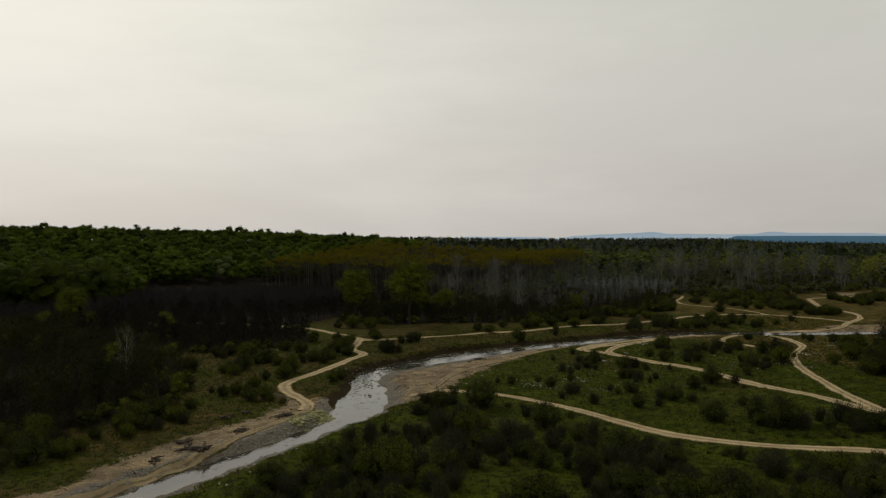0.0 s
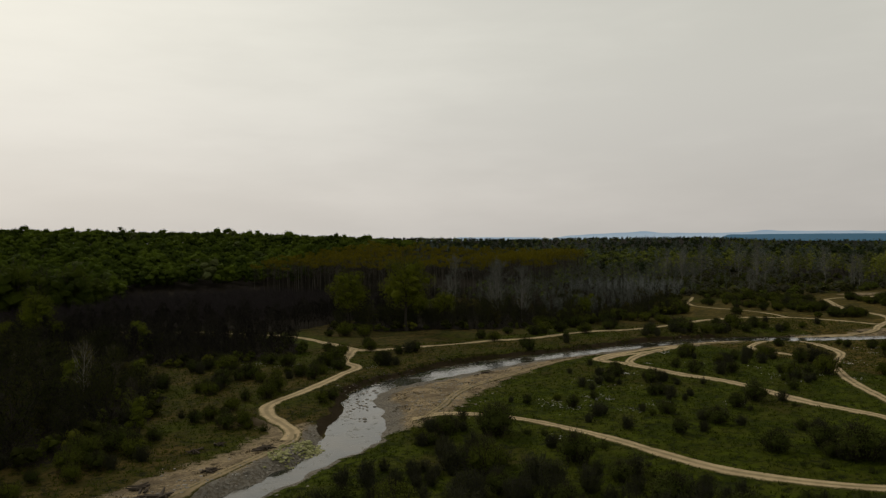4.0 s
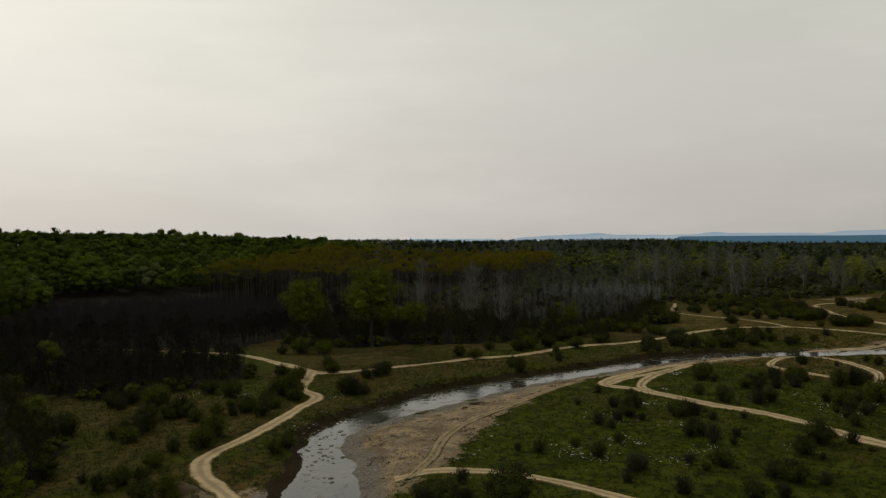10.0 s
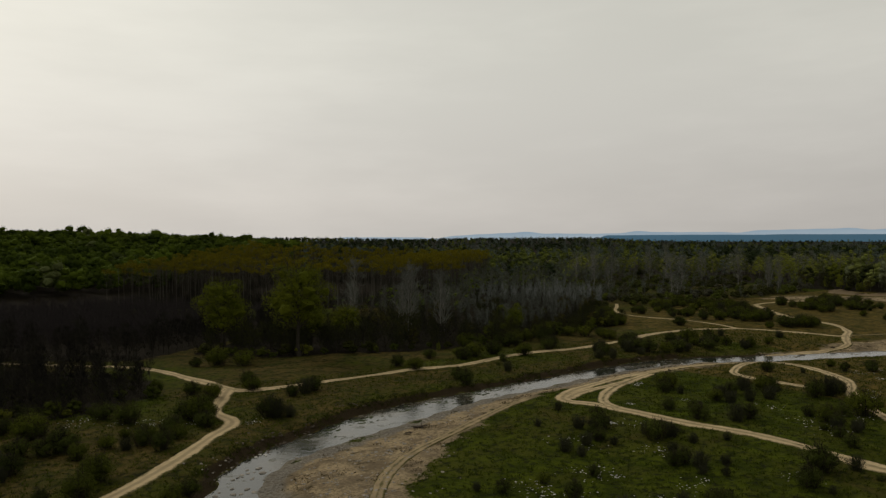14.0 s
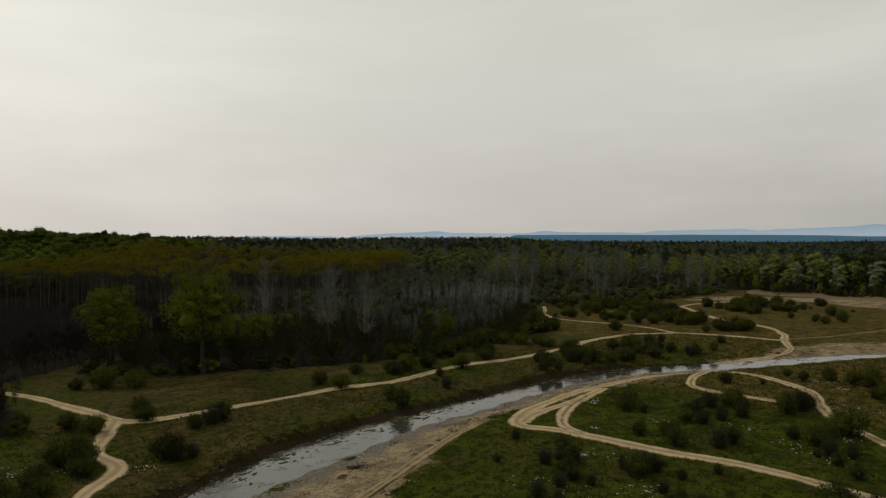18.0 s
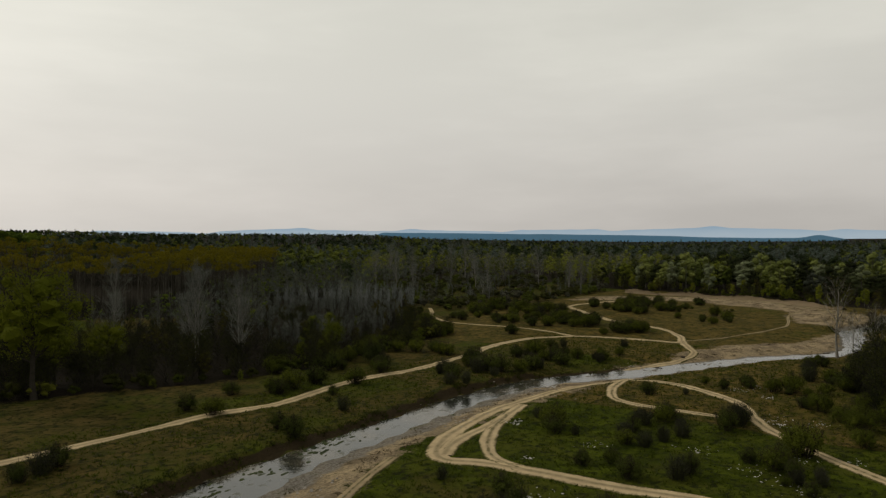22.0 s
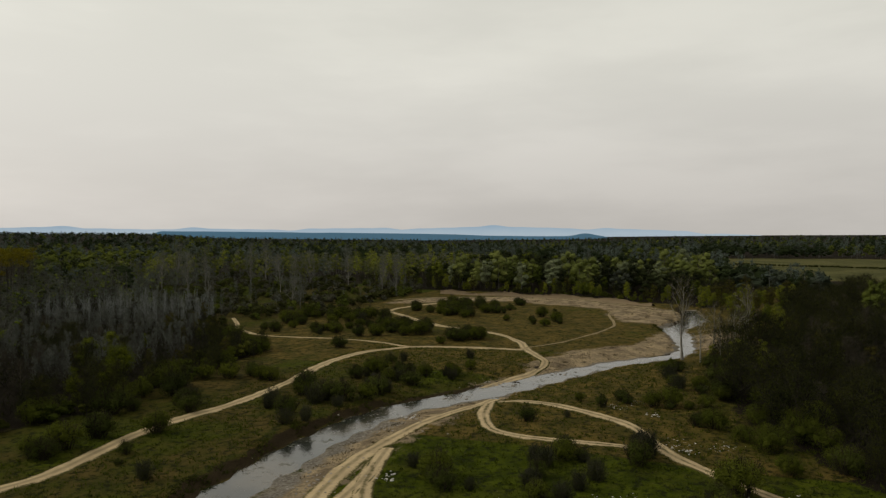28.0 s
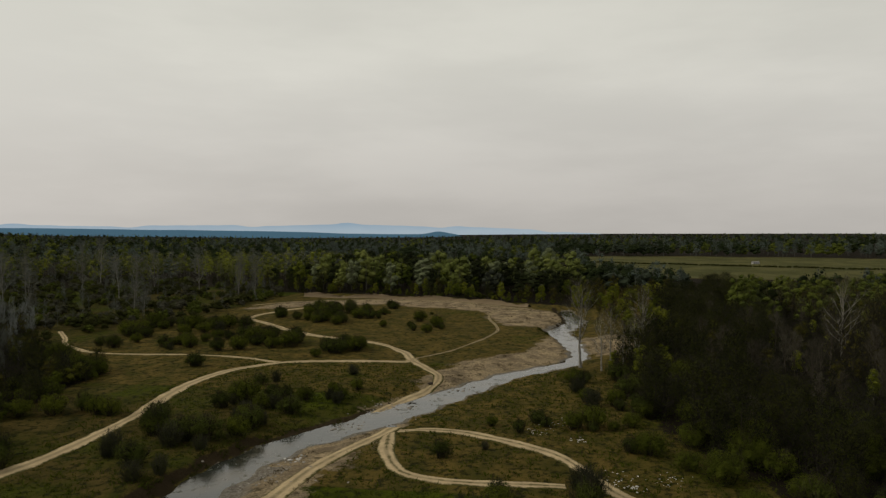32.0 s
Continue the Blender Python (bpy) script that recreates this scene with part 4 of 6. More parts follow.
BIRCH = Kind([make_tree("pale_aspen", "tall pale-barked aspen with a thin budding crown", "tree", 50 + i, 16, 0.26, 0.26, 5.4, 20, 0.6, BARK_PALE, TWIG_ASH, LEAF_ASPEN, 1300, 420, 0.10, 0.75, "pale aspens", twig_len=1.2, twig_w=0.02)
              for i in range(4)])
GREEN = Kind([make_tree("young_green_tree", "young leafing tree with light green foliage", "tree", 60 + i, 8.5, 0.13, 0.08, 2.9, 18, 0.75, BARK_DARK, TWIG_BROWN, LEAF_FRESH, 120, 1700, 0.15, 0.45, "young green trees", lobes=11)
              for i in range(4)])
YELLOW = Kind([make_tree("yellow_green_poplar", "slim poplar in fresh yellow-green leaf at the wood's edge", "tree", 65 + i, 9.5, 0.13, 0.08, 2.7, 18, 0.85, BARK_GREY, TWIG_BROWN, LEAF_YELLOW, 120, 1500, 0.16, 0.42, "yellow-green poplars", lobes=12)
              for i in range(4)])
OLIVE = Kind([make_tree("olive_tree", "half-leafed olive-brown tree in the wood", "tree", 70 + i, 11, 0.17, 0.08, 3.6, 20, 0.75, BARK_DARK, TWIG_BROWN, LEAF_OLIVE, 350, 1500, 0.15, 0.5, "budding trees", lobes=11, core=0.5)
              for i in range(4)])
SAPLING = Kind([make_tree("grey_sapling", "slim bare grey sapling in a dense stand", "tree", 80 + i, 8.5, 0.07, 0.12, 1.9, 14, 1.0, BARK_DARK, TWIG_GREY, None, 420, group="grey saplings", twig_len=1.1, twig_w=0.028)
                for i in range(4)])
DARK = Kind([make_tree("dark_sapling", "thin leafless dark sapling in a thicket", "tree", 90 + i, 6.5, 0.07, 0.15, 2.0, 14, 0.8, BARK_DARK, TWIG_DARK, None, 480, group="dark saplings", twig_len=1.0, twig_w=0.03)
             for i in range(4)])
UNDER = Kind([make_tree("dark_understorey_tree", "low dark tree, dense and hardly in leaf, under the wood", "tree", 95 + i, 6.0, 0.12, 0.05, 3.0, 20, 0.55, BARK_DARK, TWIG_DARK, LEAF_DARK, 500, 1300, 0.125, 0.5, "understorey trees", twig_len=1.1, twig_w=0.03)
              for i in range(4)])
SHRUB_BARE = Kind([make_shrub("bare_shrub", "brown twiggy shrub in first bud in the grass", 100 + i, 2.1, 1.25, 30, TWIG_SMOKE, LEAF_SMOKE, 800, 1700, 0.052, "bare shrubs") for i in range(5)])
SHRUB_LOW = Kind([make_shrub("low_scrub_bush", "low scrubby bush, brown twigs and a few olive leaves", 130 + i, 1.25, 1.3, 22, TWIG_BROWN, LEAF_SHRUB, 160, 900, 0.075, "low scrub bushes") for i in range(5)])
SHRUB_OLIVE = Kind([make_shrub("budding_shrub", "dark olive shrub just coming into leaf", 110 + i, 2.0, 1.45, 28, TWIG_BROWN, LEAF_SHRUB, 700, 2300, 0.062, "budding shrubs", lobes=11) for i in range(5)])
SHRUB_LARGE = Kind([make_shrub("large_shrub", "large rounded green bush at the wood's edge", 140 + i, 4.0, 2.9, 34, TWIG_BROWN, LEAF_GREEN, 500, 6400, 0.075, "large bushes", lobes=17) for i in range(4)])
SHRUB_GREEN = Kind([make_shrub("green_shrub", "rounded green shrub on the river meadow", 120 + i, 2.1, 1.5, 24, TWIG_BROWN, LEAF_GREEN, 400, 2600, 0.064, "green shrubs", lobes=11) for i in range(5)])

# single trees that stand out
for x, y, s in ((69.8, 236.4, 1.05), (83.5, 219, 1.1), (101.7, 229, 0.62), (91, 229, 0.72)):
    WILLOW.put(rng, x, y, s)
for x, y, s in ((121.5, 229, 1.1), (124.5, 232, 1.1), (128, 222, 1.0), (118, 226, 0.95), (132, 226, 0.8), (139, 299, 1.2), (106, 236, 0.9)):
    WHITE.put(rng, x, y, s)
BIRCH.put(rng, -6.4, 145.2, 0.72)
for x, y, s in ((-22, 240, 0.8), (-17, 245, 0.7), (-29, 236, 0.66)):
    WILLOW.put(rng, x, y, s)
for x, y, s in ((-58, 322, 1.0), (-47, 326, 1.1), (-36, 322, 1.15), (-26, 327, 1.05), (-15, 332, 0.95), (-52, 335, 1.1), (-40, 338, 1.15), (-29, 341, 1.1), (-18, 345, 1.0), (-8, 350, 0.85), (-66, 330, 1.0)):
    OAK.put(rng, x, y, s)
for x, y, s in ((63.8, 222.5, 0.5), (66.5, 224, 0.4), (-1, 151, 0.85), (-9, 158, 1.0), (3, 160, 0.8), (1, 140, 0.6), (-30, 205, 1.25), (-36, 210, 1.35), (-44, 214, 1.2), (4.2, 208, 1.25), (7, 209, 1.0), (2, 122, 0.7), (-3, 131, 0.75),
                (151, 208, 0.6), (115, 203, 0.5)):
    GREEN.put(rng, x, y, s)
for x, y, s in ((153.9, 225.9, 1.0), (157, 223, 0.8), (165.3, 232.3, 0.95), (144.3, 219.7, 0.9), (147, 222, 1.0), (184.4, 241.2, 0.9), (172, 228, 0.7)):
    GREEN.put(rng, x, y, s)
for x, y, s in ((141, 208, 0.48), (146, 210, 0.44), (137, 211, 0.4)):
    WILLOW.put(rng, x, y, s)


def clump(x, y, scale=11.0, seed=0.0):
    """How thickly shrubs stand here, from about -1 to 1."""
    return noise.noise(Vector((x / scale, y / scale, seed))) + 0.5 * noise.noise(Vector((x / scale * 2.3, y / scale * 2.3, seed + 4)))


# the wood on the near bank upstream: low dark trees in front, tall bare ones within
edge_right = WOODS["right"]
for x, y in scatter(rng, edge_right, 6.6, (1.0, 24)):
    if x > 126 and y > 48:
        UNDER.put(rng, x, y, rng.uniform(0.7, 1.25))
for x, y in scatter(rng, edge_right, 11, (7, 60)):
    if x > 126 and y > 30:
        far = math.hypot(x - 60, y - 118)
        if x > 195:
            (YELLOW if rng.random() < 0.42 else OLIVE if rng.random() < 0.4 else BARE).put(rng, x, y, rng.uniform(0.6, 0.85))
        elif far > 128 or rng.random() < 0.45:
            BARE.put(rng, x, y, rng.uniform(0.45, 0.65))
for x, y, s in ((195.5, 78.4, 1.0), (225, 66, 1.05), (205, 86, 0.9), (214, 76, 1.0), (187, 70, 0.95), (233, 80, 0.9), (243, 72, 1.0), (200, 66, 1.0), (236, 62, 1.0), (210, 92, 0.85), (222, 88, 0.9), (246, 88, 0.9), (252, 76, 1.0), (228, 74, 1.0), (218, 56, 1.05), (206, 74, 0.95), (190, 86, 0.8), (240, 52, 1.0), (212, 62, 1.0)):
    BARE.put(rng, x, y, s)
for x, y, s in ((219.9, 117.2, 1.0), (214.3, 113, 0.98), (223, 104, 1.0), (227, 110.5, 1.0), (211, 109, 0.85), (231, 103, 0.9), (217, 106, 0.9), (224.8, 63.7, 1.05)):
    BIRCH.put(rng, x, y, s)
for x, y in scatter(rng, edge_right, 7.0, (0.5, 16)):
    if x > 196 and y > 96:
        (GREEN if rng.random() < 0.5 else YELLOW).put(rng, x, y, rng.uniform(0.6, 0.95))
for x, y in scatter(rng, edge_right, 5.6, (-1.5, 6)):
    if x > 126 and y > 56:
        (SHRUB_GREEN if rng.random() < 0.4 else SHRUB_OLIVE).put(rng, x, y, rng.uniform(0.9, 1.5))
for x, y, s in ((158.8, 109.2, 1.7), (150, 102, 1.9), (145, 94, 2.0), (161.7, 96, 2.2), (177, 108, 1.6), (187, 116.5, 1.3), (154, 105, 1.5), (165, 103, 1.6), (171, 110.5, 1.3), (141.4, 100.4, 1.7), (139, 88, 1.9), (169, 113, 1.1), (156, 98, 1.8)):
    SHRUB_LARGE.put(rng, x, y, s * 0.52)
for x, y in scatter(rng, [(146, 84), (170, 98), (192, 104), (206, 100), (190, 84), (166, 72), (148, 68)], 9.5):
    SHRUB_LARGE.put(rng, x, y, rng.uniform(0.7, 1.15))
for x, y in scatter(rng, [(258, 102), (300, 108), (345, 116), (398, 108), (396, 74), (330, 86), (300, 84), (258, 92)], 5.8):
    p = rng.random()
    (YELLOW if p < 0.45 else GREEN if p < 0.7 else OLIVE).put(rng, x, y, rng.uniform(0.55, 0.9))
# the wood behind the long track
for x, y in scatter(rng, WOODS["middle"], 7.0, (0.3, 12)):
    if y < 268:
        (UNDER if x < 150 or rng.random() < 0.4 else OLIVE).put(rng, x, y, rng.uniform(0.75, 1.15) if x < 150 else rng.uniform(0.5, 0.75))
for x, y in scatter(rng, [(95, 216), (128, 207), (150, 214), (190, 250), (181, 300), (122, 284), (80, 245)], 8.5):
    (BARE if rng.random() < 0.25 else OLIVE if rng.random() < 0.4 else UNDER).put(rng, x, y, rng.uniform(0.6, 0.85))
for x, y in scatter(rng, [(134, 216), (162, 212), (200, 236), (214, 250), (222, 280), (196, 300), (160, 260)], 3.9):
    SAPLING.put(rng, x, y, rng.uniform(0.62, 0.9))
for x, y in scatter(rng, [(118, 203), (130, 200), (162, 203), (196, 210), (208, 236), (198, 238), (185, 216), (150, 210), (126, 208)], 3.6):
    p = rng.random()
    (GREEN if p < 0.35 else SHRUB_GREEN if p < 0.75 else UNDER).put(rng, x, y, rng.uniform(0.3, 0.55) if p < 0.35 else rng.uniform(0.9, 1.4) if p < 0.75 else rng.uniform(0.5, 0.7))
# the dark thicket beside the track
for x, y in scatter(rng, WOODS["dark_front"], 4.6, None, 10.0):
    if x > -32:
        DARK.put(rng, x, y, rng.uniform(0.7, 1.05))
for x, y in scatter(rng, WOODS["dark_back"], 4.2, (0.2, 14), 1.5):
    if x > -32 and y < 290:
        DARK.put(rng, x, y, rng.uniform(0.9, 1.2))
for x, y in scatter(rng, WOODS["dark_front"], 3.4, None, 1.6):
    if x > -20 and track_gap(x, y) < 10 and rng.random() < 0.5:
        DARK.put(rng, x, y, rng.uniform(0.6, 0.9))
# the wood downstream
for x, y in scatter(rng, WOODS["left"], 6.8, (0.2, 26)):
    if x > -52:
        p = rng.random()
        (UNDER if p < 0.68 else BARE if p < 0.8 else OLIVE).put(rng, x, y, rng.uniform(0.75, 1.3) if p < 0.68 else rng.uniform(0.55, 0.8))
# the wood beyond the far sand bar
for x, y in scatter(rng, WOODS["east"], 6.0, (0.3, 17)):
    p = rng.random()
    if x < 400:
        (OLIVE if p < 0.1 else GREEN if p < 0.28 else YELLOW if p < 0.66 else UNDER).put(rng, x, y, rng.uniform(0.55, 1.0))

# shrubs on the meadows: outline, spacing, how closed, shares of bare and of budding ones, sizes
MEADOWS = [
    ([(-28, 90), (-8, 100), (6, 110), (6, 124), (-8, 120), (-28, 118)], 3.4, -0.15, 0.2, 0.45, 0.7, 1.3),
    ([(2, 66), (20, 40), (60, 30), (100, 45), (103, 62), (84, 72), (68, 82), (64, 100), (52, 109), (41, 104), (34, 97), (20, 84)], 3.2, -0.32, 0.70, 0.24, 0.85, 1.5),
    ([(66, 108), (72, 82), (104, 64), (103, 100), (98, 136), (86, 142), (70, 130)], 3.4, 0.21, 0.5, 0.4, 0.5, 1.0),
    ([(112, 76), (138, 100), (143, 113), (141, 132), (124, 141), (110, 132), (111, 104)], 3.2, 0.20, 0.5, 0.4, 0.6, 1.1),
    ([(148, 120), (160, 127), (161, 139), (150, 137)], 3.6, 0.20, 0.3, 0.5, 0.5, 0.9),
    ([(152, 104), (190, 113), (214, 118), (190, 136), (168, 141), (166, 126)], 4.0, 0.24, 0.2, 0.4, 0.6, 1.4),
    ([(27, 140), (44, 160), (46, 180), (20, 186), (6, 178), (10, 150)], 3.7, 0.22, 0.3, 0.42, 0.7, 1.5),
    ([(6, 108), (21, 116), (20, 132), (8, 136)], 3.5, 0.15, 0.15, 0.5, 0.5, 1.0),
    ([(60, 153), (96, 167), (140, 169), (140, 182), (100, 180), (62, 181)], 4.8, 0.48, 0.35, 0.45, 0.7, 1.4),
    ([(140, 168), (172, 159), (194, 153), (200, 160), (197, 175), (180, 182), (146, 180)], 4.2, 0.05, 0.25, 0.35, 0.8, 1.4),
    ([(60, 190), (110, 188), (160, 190), (205, 193), (205, 206), (160, 203), (128, 199), (76, 216), (58, 230)], 4.7, 0.42, 0.1, 0.45, 0.8, 1.6),
    ([(219, 162), (238, 172), (270, 214), (264, 244), (220, 234), (219, 190)], 4.0, 0.02, 0.12, 0.36, 0.8, 1.5),
    ([(248, 160), (262, 150), (300, 160), (325, 190), (300, 190), (264, 190)], 6.0, 0.20, 0.1, 0.6, 0.5, 1.2),
    ([(268, 188), (318, 178), (322, 206), (285, 216)], 4.0, -0.02, 0.05, 0.5, 0.9, 1.6),
]
for k, (poly, step, closed, bare, olive, s0, s1) in enumerate(MEADOWS):
    for x, y in scatter(rng, poly, step):
        gap = track_gap(x, y)
        if clump(x, y, 11.0, k) > closed and gap > 1.3:
            p, s = rng.random(), rng.uniform(s0, s1)
            if gap < 1.0 + (5.0 if k == 1 else 2.4) * s or s < 0.6:
                if rng.random() < 0.6 and gap > 2.2:
                    SHRUB_LOW.put(rng, x, y, rng.uniform(0.6, 1.0))
                continue
            (SHRUB_BARE if p < bare else SHRUB_OLIVE if p < bare + olive else SHRUB_GREEN).put(rng, x, y, s)
# shrubs that can be picked out by the tracks and the river
for x, y, kind, s in ((145.3, 118.4, SHRUB_BARE, 1.2), (146.8, 117.6, SHRUB_BARE, 1.0), (144.2, 117.2, SHRUB_OLIVE, 1.0), (60.8, 190.2, SHRUB_OLIVE, 1.3), (67, 176, SHRUB_BARE, 1.3), (64, 175, SHRUB_OLIVE, 1.2), (69.5, 177.5, SHRUB_OLIVE, 1.1), (112, 187.5, SHRUB_OLIVE, 1.2), (116, 188.5, SHRUB_GREEN, 1.2),
                      (122, 189, SHRUB_OLIVE, 1.4), (151, 172, SHRUB_BARE, 1.7), (154, 171, SHRUB_BARE, 1.5), (157, 178, SHRUB_OLIVE, 1.5), (118, 180.0, SHRUB_OLIVE, 0.9), (139, 188, SHRUB_OLIVE, 1.3), (142, 191, SHRUB_OLIVE, 1.4),
                      (164, 190, SHRUB_GREEN, 1.0), (112, 171, SHRUB_BARE, 1.1), (98, 170, SHRUB_OLIVE, 1.1), (132, 106, SHRUB_GREEN, 1.5), (47, 169, SHRUB_OLIVE, 1.2), (45, 166, SHRUB_OLIVE, 1.1)):
    kind.put(rng, x, y, s)


# shrubs that stand alone, meadow by meadow: beside the long track, the river scrub, the near meadow, the far bank
for kinds, spots in (
        ((SHRUB_GREEN, SHRUB_OLIVE), [(59.9, 184.7, 1.1), (58.4, 220.3, 0.9), (63.3, 219.7, 1.3), (95.9, 191.1, 1.2), (96.9, 185, 1.1), (106.8, 194.6, 1.0), (112, 189.5, 0.9), (96.6, 164.9, 1.3), (45.7, 168.7, 1.3),
                                      (49.2, 187.6, 1.1), (51.9, 183.6, 1.0), (45.4, 163.7, 1.2), (68.1, 215.1, 1.2), (146.8, 198, 1.4), (127.2, 183.5, 1.2)]),
        ((SHRUB_BARE, SHRUB_BARE, SHRUB_OLIVE), [(56.1, 161.8, 1.5), (58, 161, 1.3), (55.4, 163.4, 1.2), (137.5, 168.6, 1.4), (140.3, 166.9, 1.4), (142.9, 172.3, 1.5), (64.9, 178.6, 0.6)]),
        ((SHRUB_OLIVE, SHRUB_GREEN), [(135.8, 196.6, 1.2), (142.1, 192.4, 1.4), (154.4, 168.7, 1.5), (157.5, 165.5, 1.4), (154, 172.1, 1.3), (167, 168.7, 1.2), (179.9, 169.9, 1.1), (178.9, 163.7, 1.2), (166, 195.8, 1.5),
                                      (162.9, 198.9, 1.3), (152.3, 135.4, 1.0), (168.4, 130.8, 0.9), (165.8, 126.5, 0.9)]),
        ((SHRUB_BARE, SHRUB_BARE, SHRUB_OLIVE), [(95, 136.6, 1.2), (86.1, 131.5, 0.8), (95.2, 116.6, 1.7), (97.7, 115.9, 1.5), (96.1, 119.1, 1.4), (88.6, 121.1, 1.2), (85.7, 120.7, 1.1), (112.1, 115.2, 1.7), (114.8, 114.8, 1.5),
                                                 (122.8, 123.6, 1.5), (126.9, 128.1, 1.3), (109.3, 119.9, 1.3), (126.8, 122.6, 1.5), (130.8, 121.5, 1.3), (138, 117.5, 1.5), (141.7, 117, 1.4), (125.6, 108.9, 1.3), (124, 110.5, 1.2),
                                                 (127.9, 143.4, 1.0), (116, 125, 0.9), (128.9, 108.1, 1.1), (102.3, 110, 0.8)]),
        ((SHRUB_BARE, SHRUB_BARE, SHRUB_OLIVE), [(49.2, 107.2, 1.1), (62.1, 114.4, 0.8), (64.1, 112.3, 0.8), (81.8, 117.6, 1.2), (81.4, 120.4, 1.0), (89.4, 122.5, 1.0), (98, 117.4, 1.4), (92.6, 111.4, 0.9), (100.1, 95.7, 1.3),
                                                 (104.3, 93.6, 1.3), (77.6, 98.1, 1.1), (80.3, 96.1, 1.1), (65.9, 96.7, 1.1), (68.2, 90.3, 1.4), (73.3, 84.9, 1.3), (81.8, 89.2, 1.1), (85, 84.5, 1.0), (77.2, 111, 0.8), (77.2, 84, 1.0)]),
        ((SHRUB_OLIVE, SHRUB_OLIVE, SHRUB_GREEN), [(22.3, 182.5, 1.2), (32.4, 178.3, 1.3), (26, 155.5, 1.3), (24.6, 160.7, 1.3), (22.3, 160.5, 1.0), (30.1, 159, 1.1), (34.6, 157.8, 1.1), (36.5, 153.6, 1.2), (24.3, 139.2, 1.3),
                                                   (20.4, 139.3, 1.2), (44.3, 171.1, 1.2), (32.7, 131.3, 1.4), (34.9, 133.1, 1.0), (15.1, 128.4, 1.1), (13, 127.9, 1.0), (10.3, 127.1, 1.0), (35.3, 172.7, 1.1), (17.3, 133.2, 0.9), (7.1, 158.5, 1.5), (22.3, 169.9, 1.1)])):
    for k, (x, y, s) in enumerate(spots):
        kinds[k % len(kinds)].put(rng, x, y, s * (0.8 if x < 135 and y < 145 else 1.0))
for x, y, s in ((-1.3, 158.5, 0.75), (0.1, 139.4, 0.6), (3.1, 143.2, 0.6), (2.5, 125.6, 0.4), (-1.4, 126.4, 0.5), (-3.8, 130.5, 0.6), (0.2, 170.6, 0.8), (-10.3, 117.1, 0.45), (-6, 113, 0.4), (1, 116, 0.35)):
    GREEN.put(rng, x, y, s)


# ---- dense woods behind, joined ----


def small_tree(rng, h, spread, leaves, size, trunk=0.0, base=0.35, twigs=0, lobes=5, core=0.8, low=None):
    """A light tree for distant stands: rounded leaf masses, a stem, bare twigs from low upwards."""
    crown, wood = Geo(), Geo()
    if leaves:
        lobed(crown, rng, h, spread, base, lobes, leaves // lobes, size, core)
    base = base if low is None else low
    if trunk:
        wood.tube([(0, 0, -0.5), (rng.normal(0, 0.15), rng.normal(0, 0.15), h * 0.5), (rng.normal(0, 0.3), rng.normal(0, 0.3), h)], [trunk, trunk * 0.7, 0.03], 3)
    if twigs:
        k = twigs
        z = h * rng.uniform(base, 0.98, k)
        w = rng.uniform(0, 6.28, k)
        ln = spread * np.sin(np.pi * np.clip((z / h - base) / (1 - base) * 0.8 + 0.15, 0, 1)) * rng.uniform(0.6, 1.2, k)
        way = np.stack([np.cos(w), np.sin(w), rng.uniform(0.6, 1.8, k)], 1)
        way = way / np.linalg.norm(way, axis=1)[:, None] * ln[:, None] * 1.3
        s = np.zeros((k, 3))
        s[:, 2] = z - ln * 0.4
        wood.twigs(s + rng.normal(0, 0.3, (k, 3)) * (1, 1, 0), way, 0.045, 2)
    return crown, wood


def join_stand(name, label, points, shapes, leaf, bark, rng, scale=(0.8, 1.2), tall=0.15):
    """Many trees joined: one mesh for the leaves, one for the stems, under one thing."""
    ob = thing(name, label, "wood", kind="stuff")
    made, tones = {"crowns": Geo(), "stems": Geo()}, {"crowns": [], "stems": []}
    z = base_height(np.array([p[0] for p in points]), np.array([p[1] for p in points]))
    arr = [[(g.arrays() if g.n else None) for g in s] for s in shapes]
    for (x, y), zz in zip(points, z):
        s = arr[int(rng.integers(0, len(arr)))]
        k, a, tone = rng.uniform(*scale), rng.uniform(0, 6.28), rng.random()
        c, d = math.cos(a) * k, math.sin(a) * k
        rot = np.array(((c, d, 0), (-d, c, 0), (0, 0, k * rng.uniform(1 - tall, 1 + tall))))
        for key, va in zip(("crowns", "stems"), s):
            if va is not None:
                made[key].add(va[0] @ rot + (x, y, zz), va[1])
                tones[key].append(np.full(len(va[0]), tone))
    for key, mat in (("crowns", leaf), ("stems", bark)):
        if made[key].n:
            attribute(tagged(part(key, made[key], mat, ob), kind="stuff").data, "tree", np.concatenate(tones[key]))
    return ob


def shapes(seed, count, **kw):
    r = np.random.default_rng(seed)
    np.random.seed(seed)
    return [small_tree(r, **kw) for i in range(count)]


join_stand("poplar_plantation", "rows of tall poplars, pale stems under ochre budding tops", scatter(rng, WOODS["plantation"], 4.6, (0, 44)),
           shapes(1, 5, h=18.6, spread=2.4, leaves=84, size=0.34, trunk=0.12, base=0.90, twigs=44, core=0, lobes=4, low=0.55), LEAF_POPLAR, BARK_STAND, rng, (0.94, 1.06))
join_stand("dark_thicket", "dense leafless dark thicket of young trees", scatter(rng, [(-100, 290), (0, 278), (60, 262), (118, 287), (64, 388), (0, 386), (-30, 346), (-100, 338)], 3.2),
           shapes(2, 5, h=6.5, spread=2.4, leaves=0, size=0.3, trunk=0.06, base=0.1, twigs=70), None, TWIG_HAZE, rng)
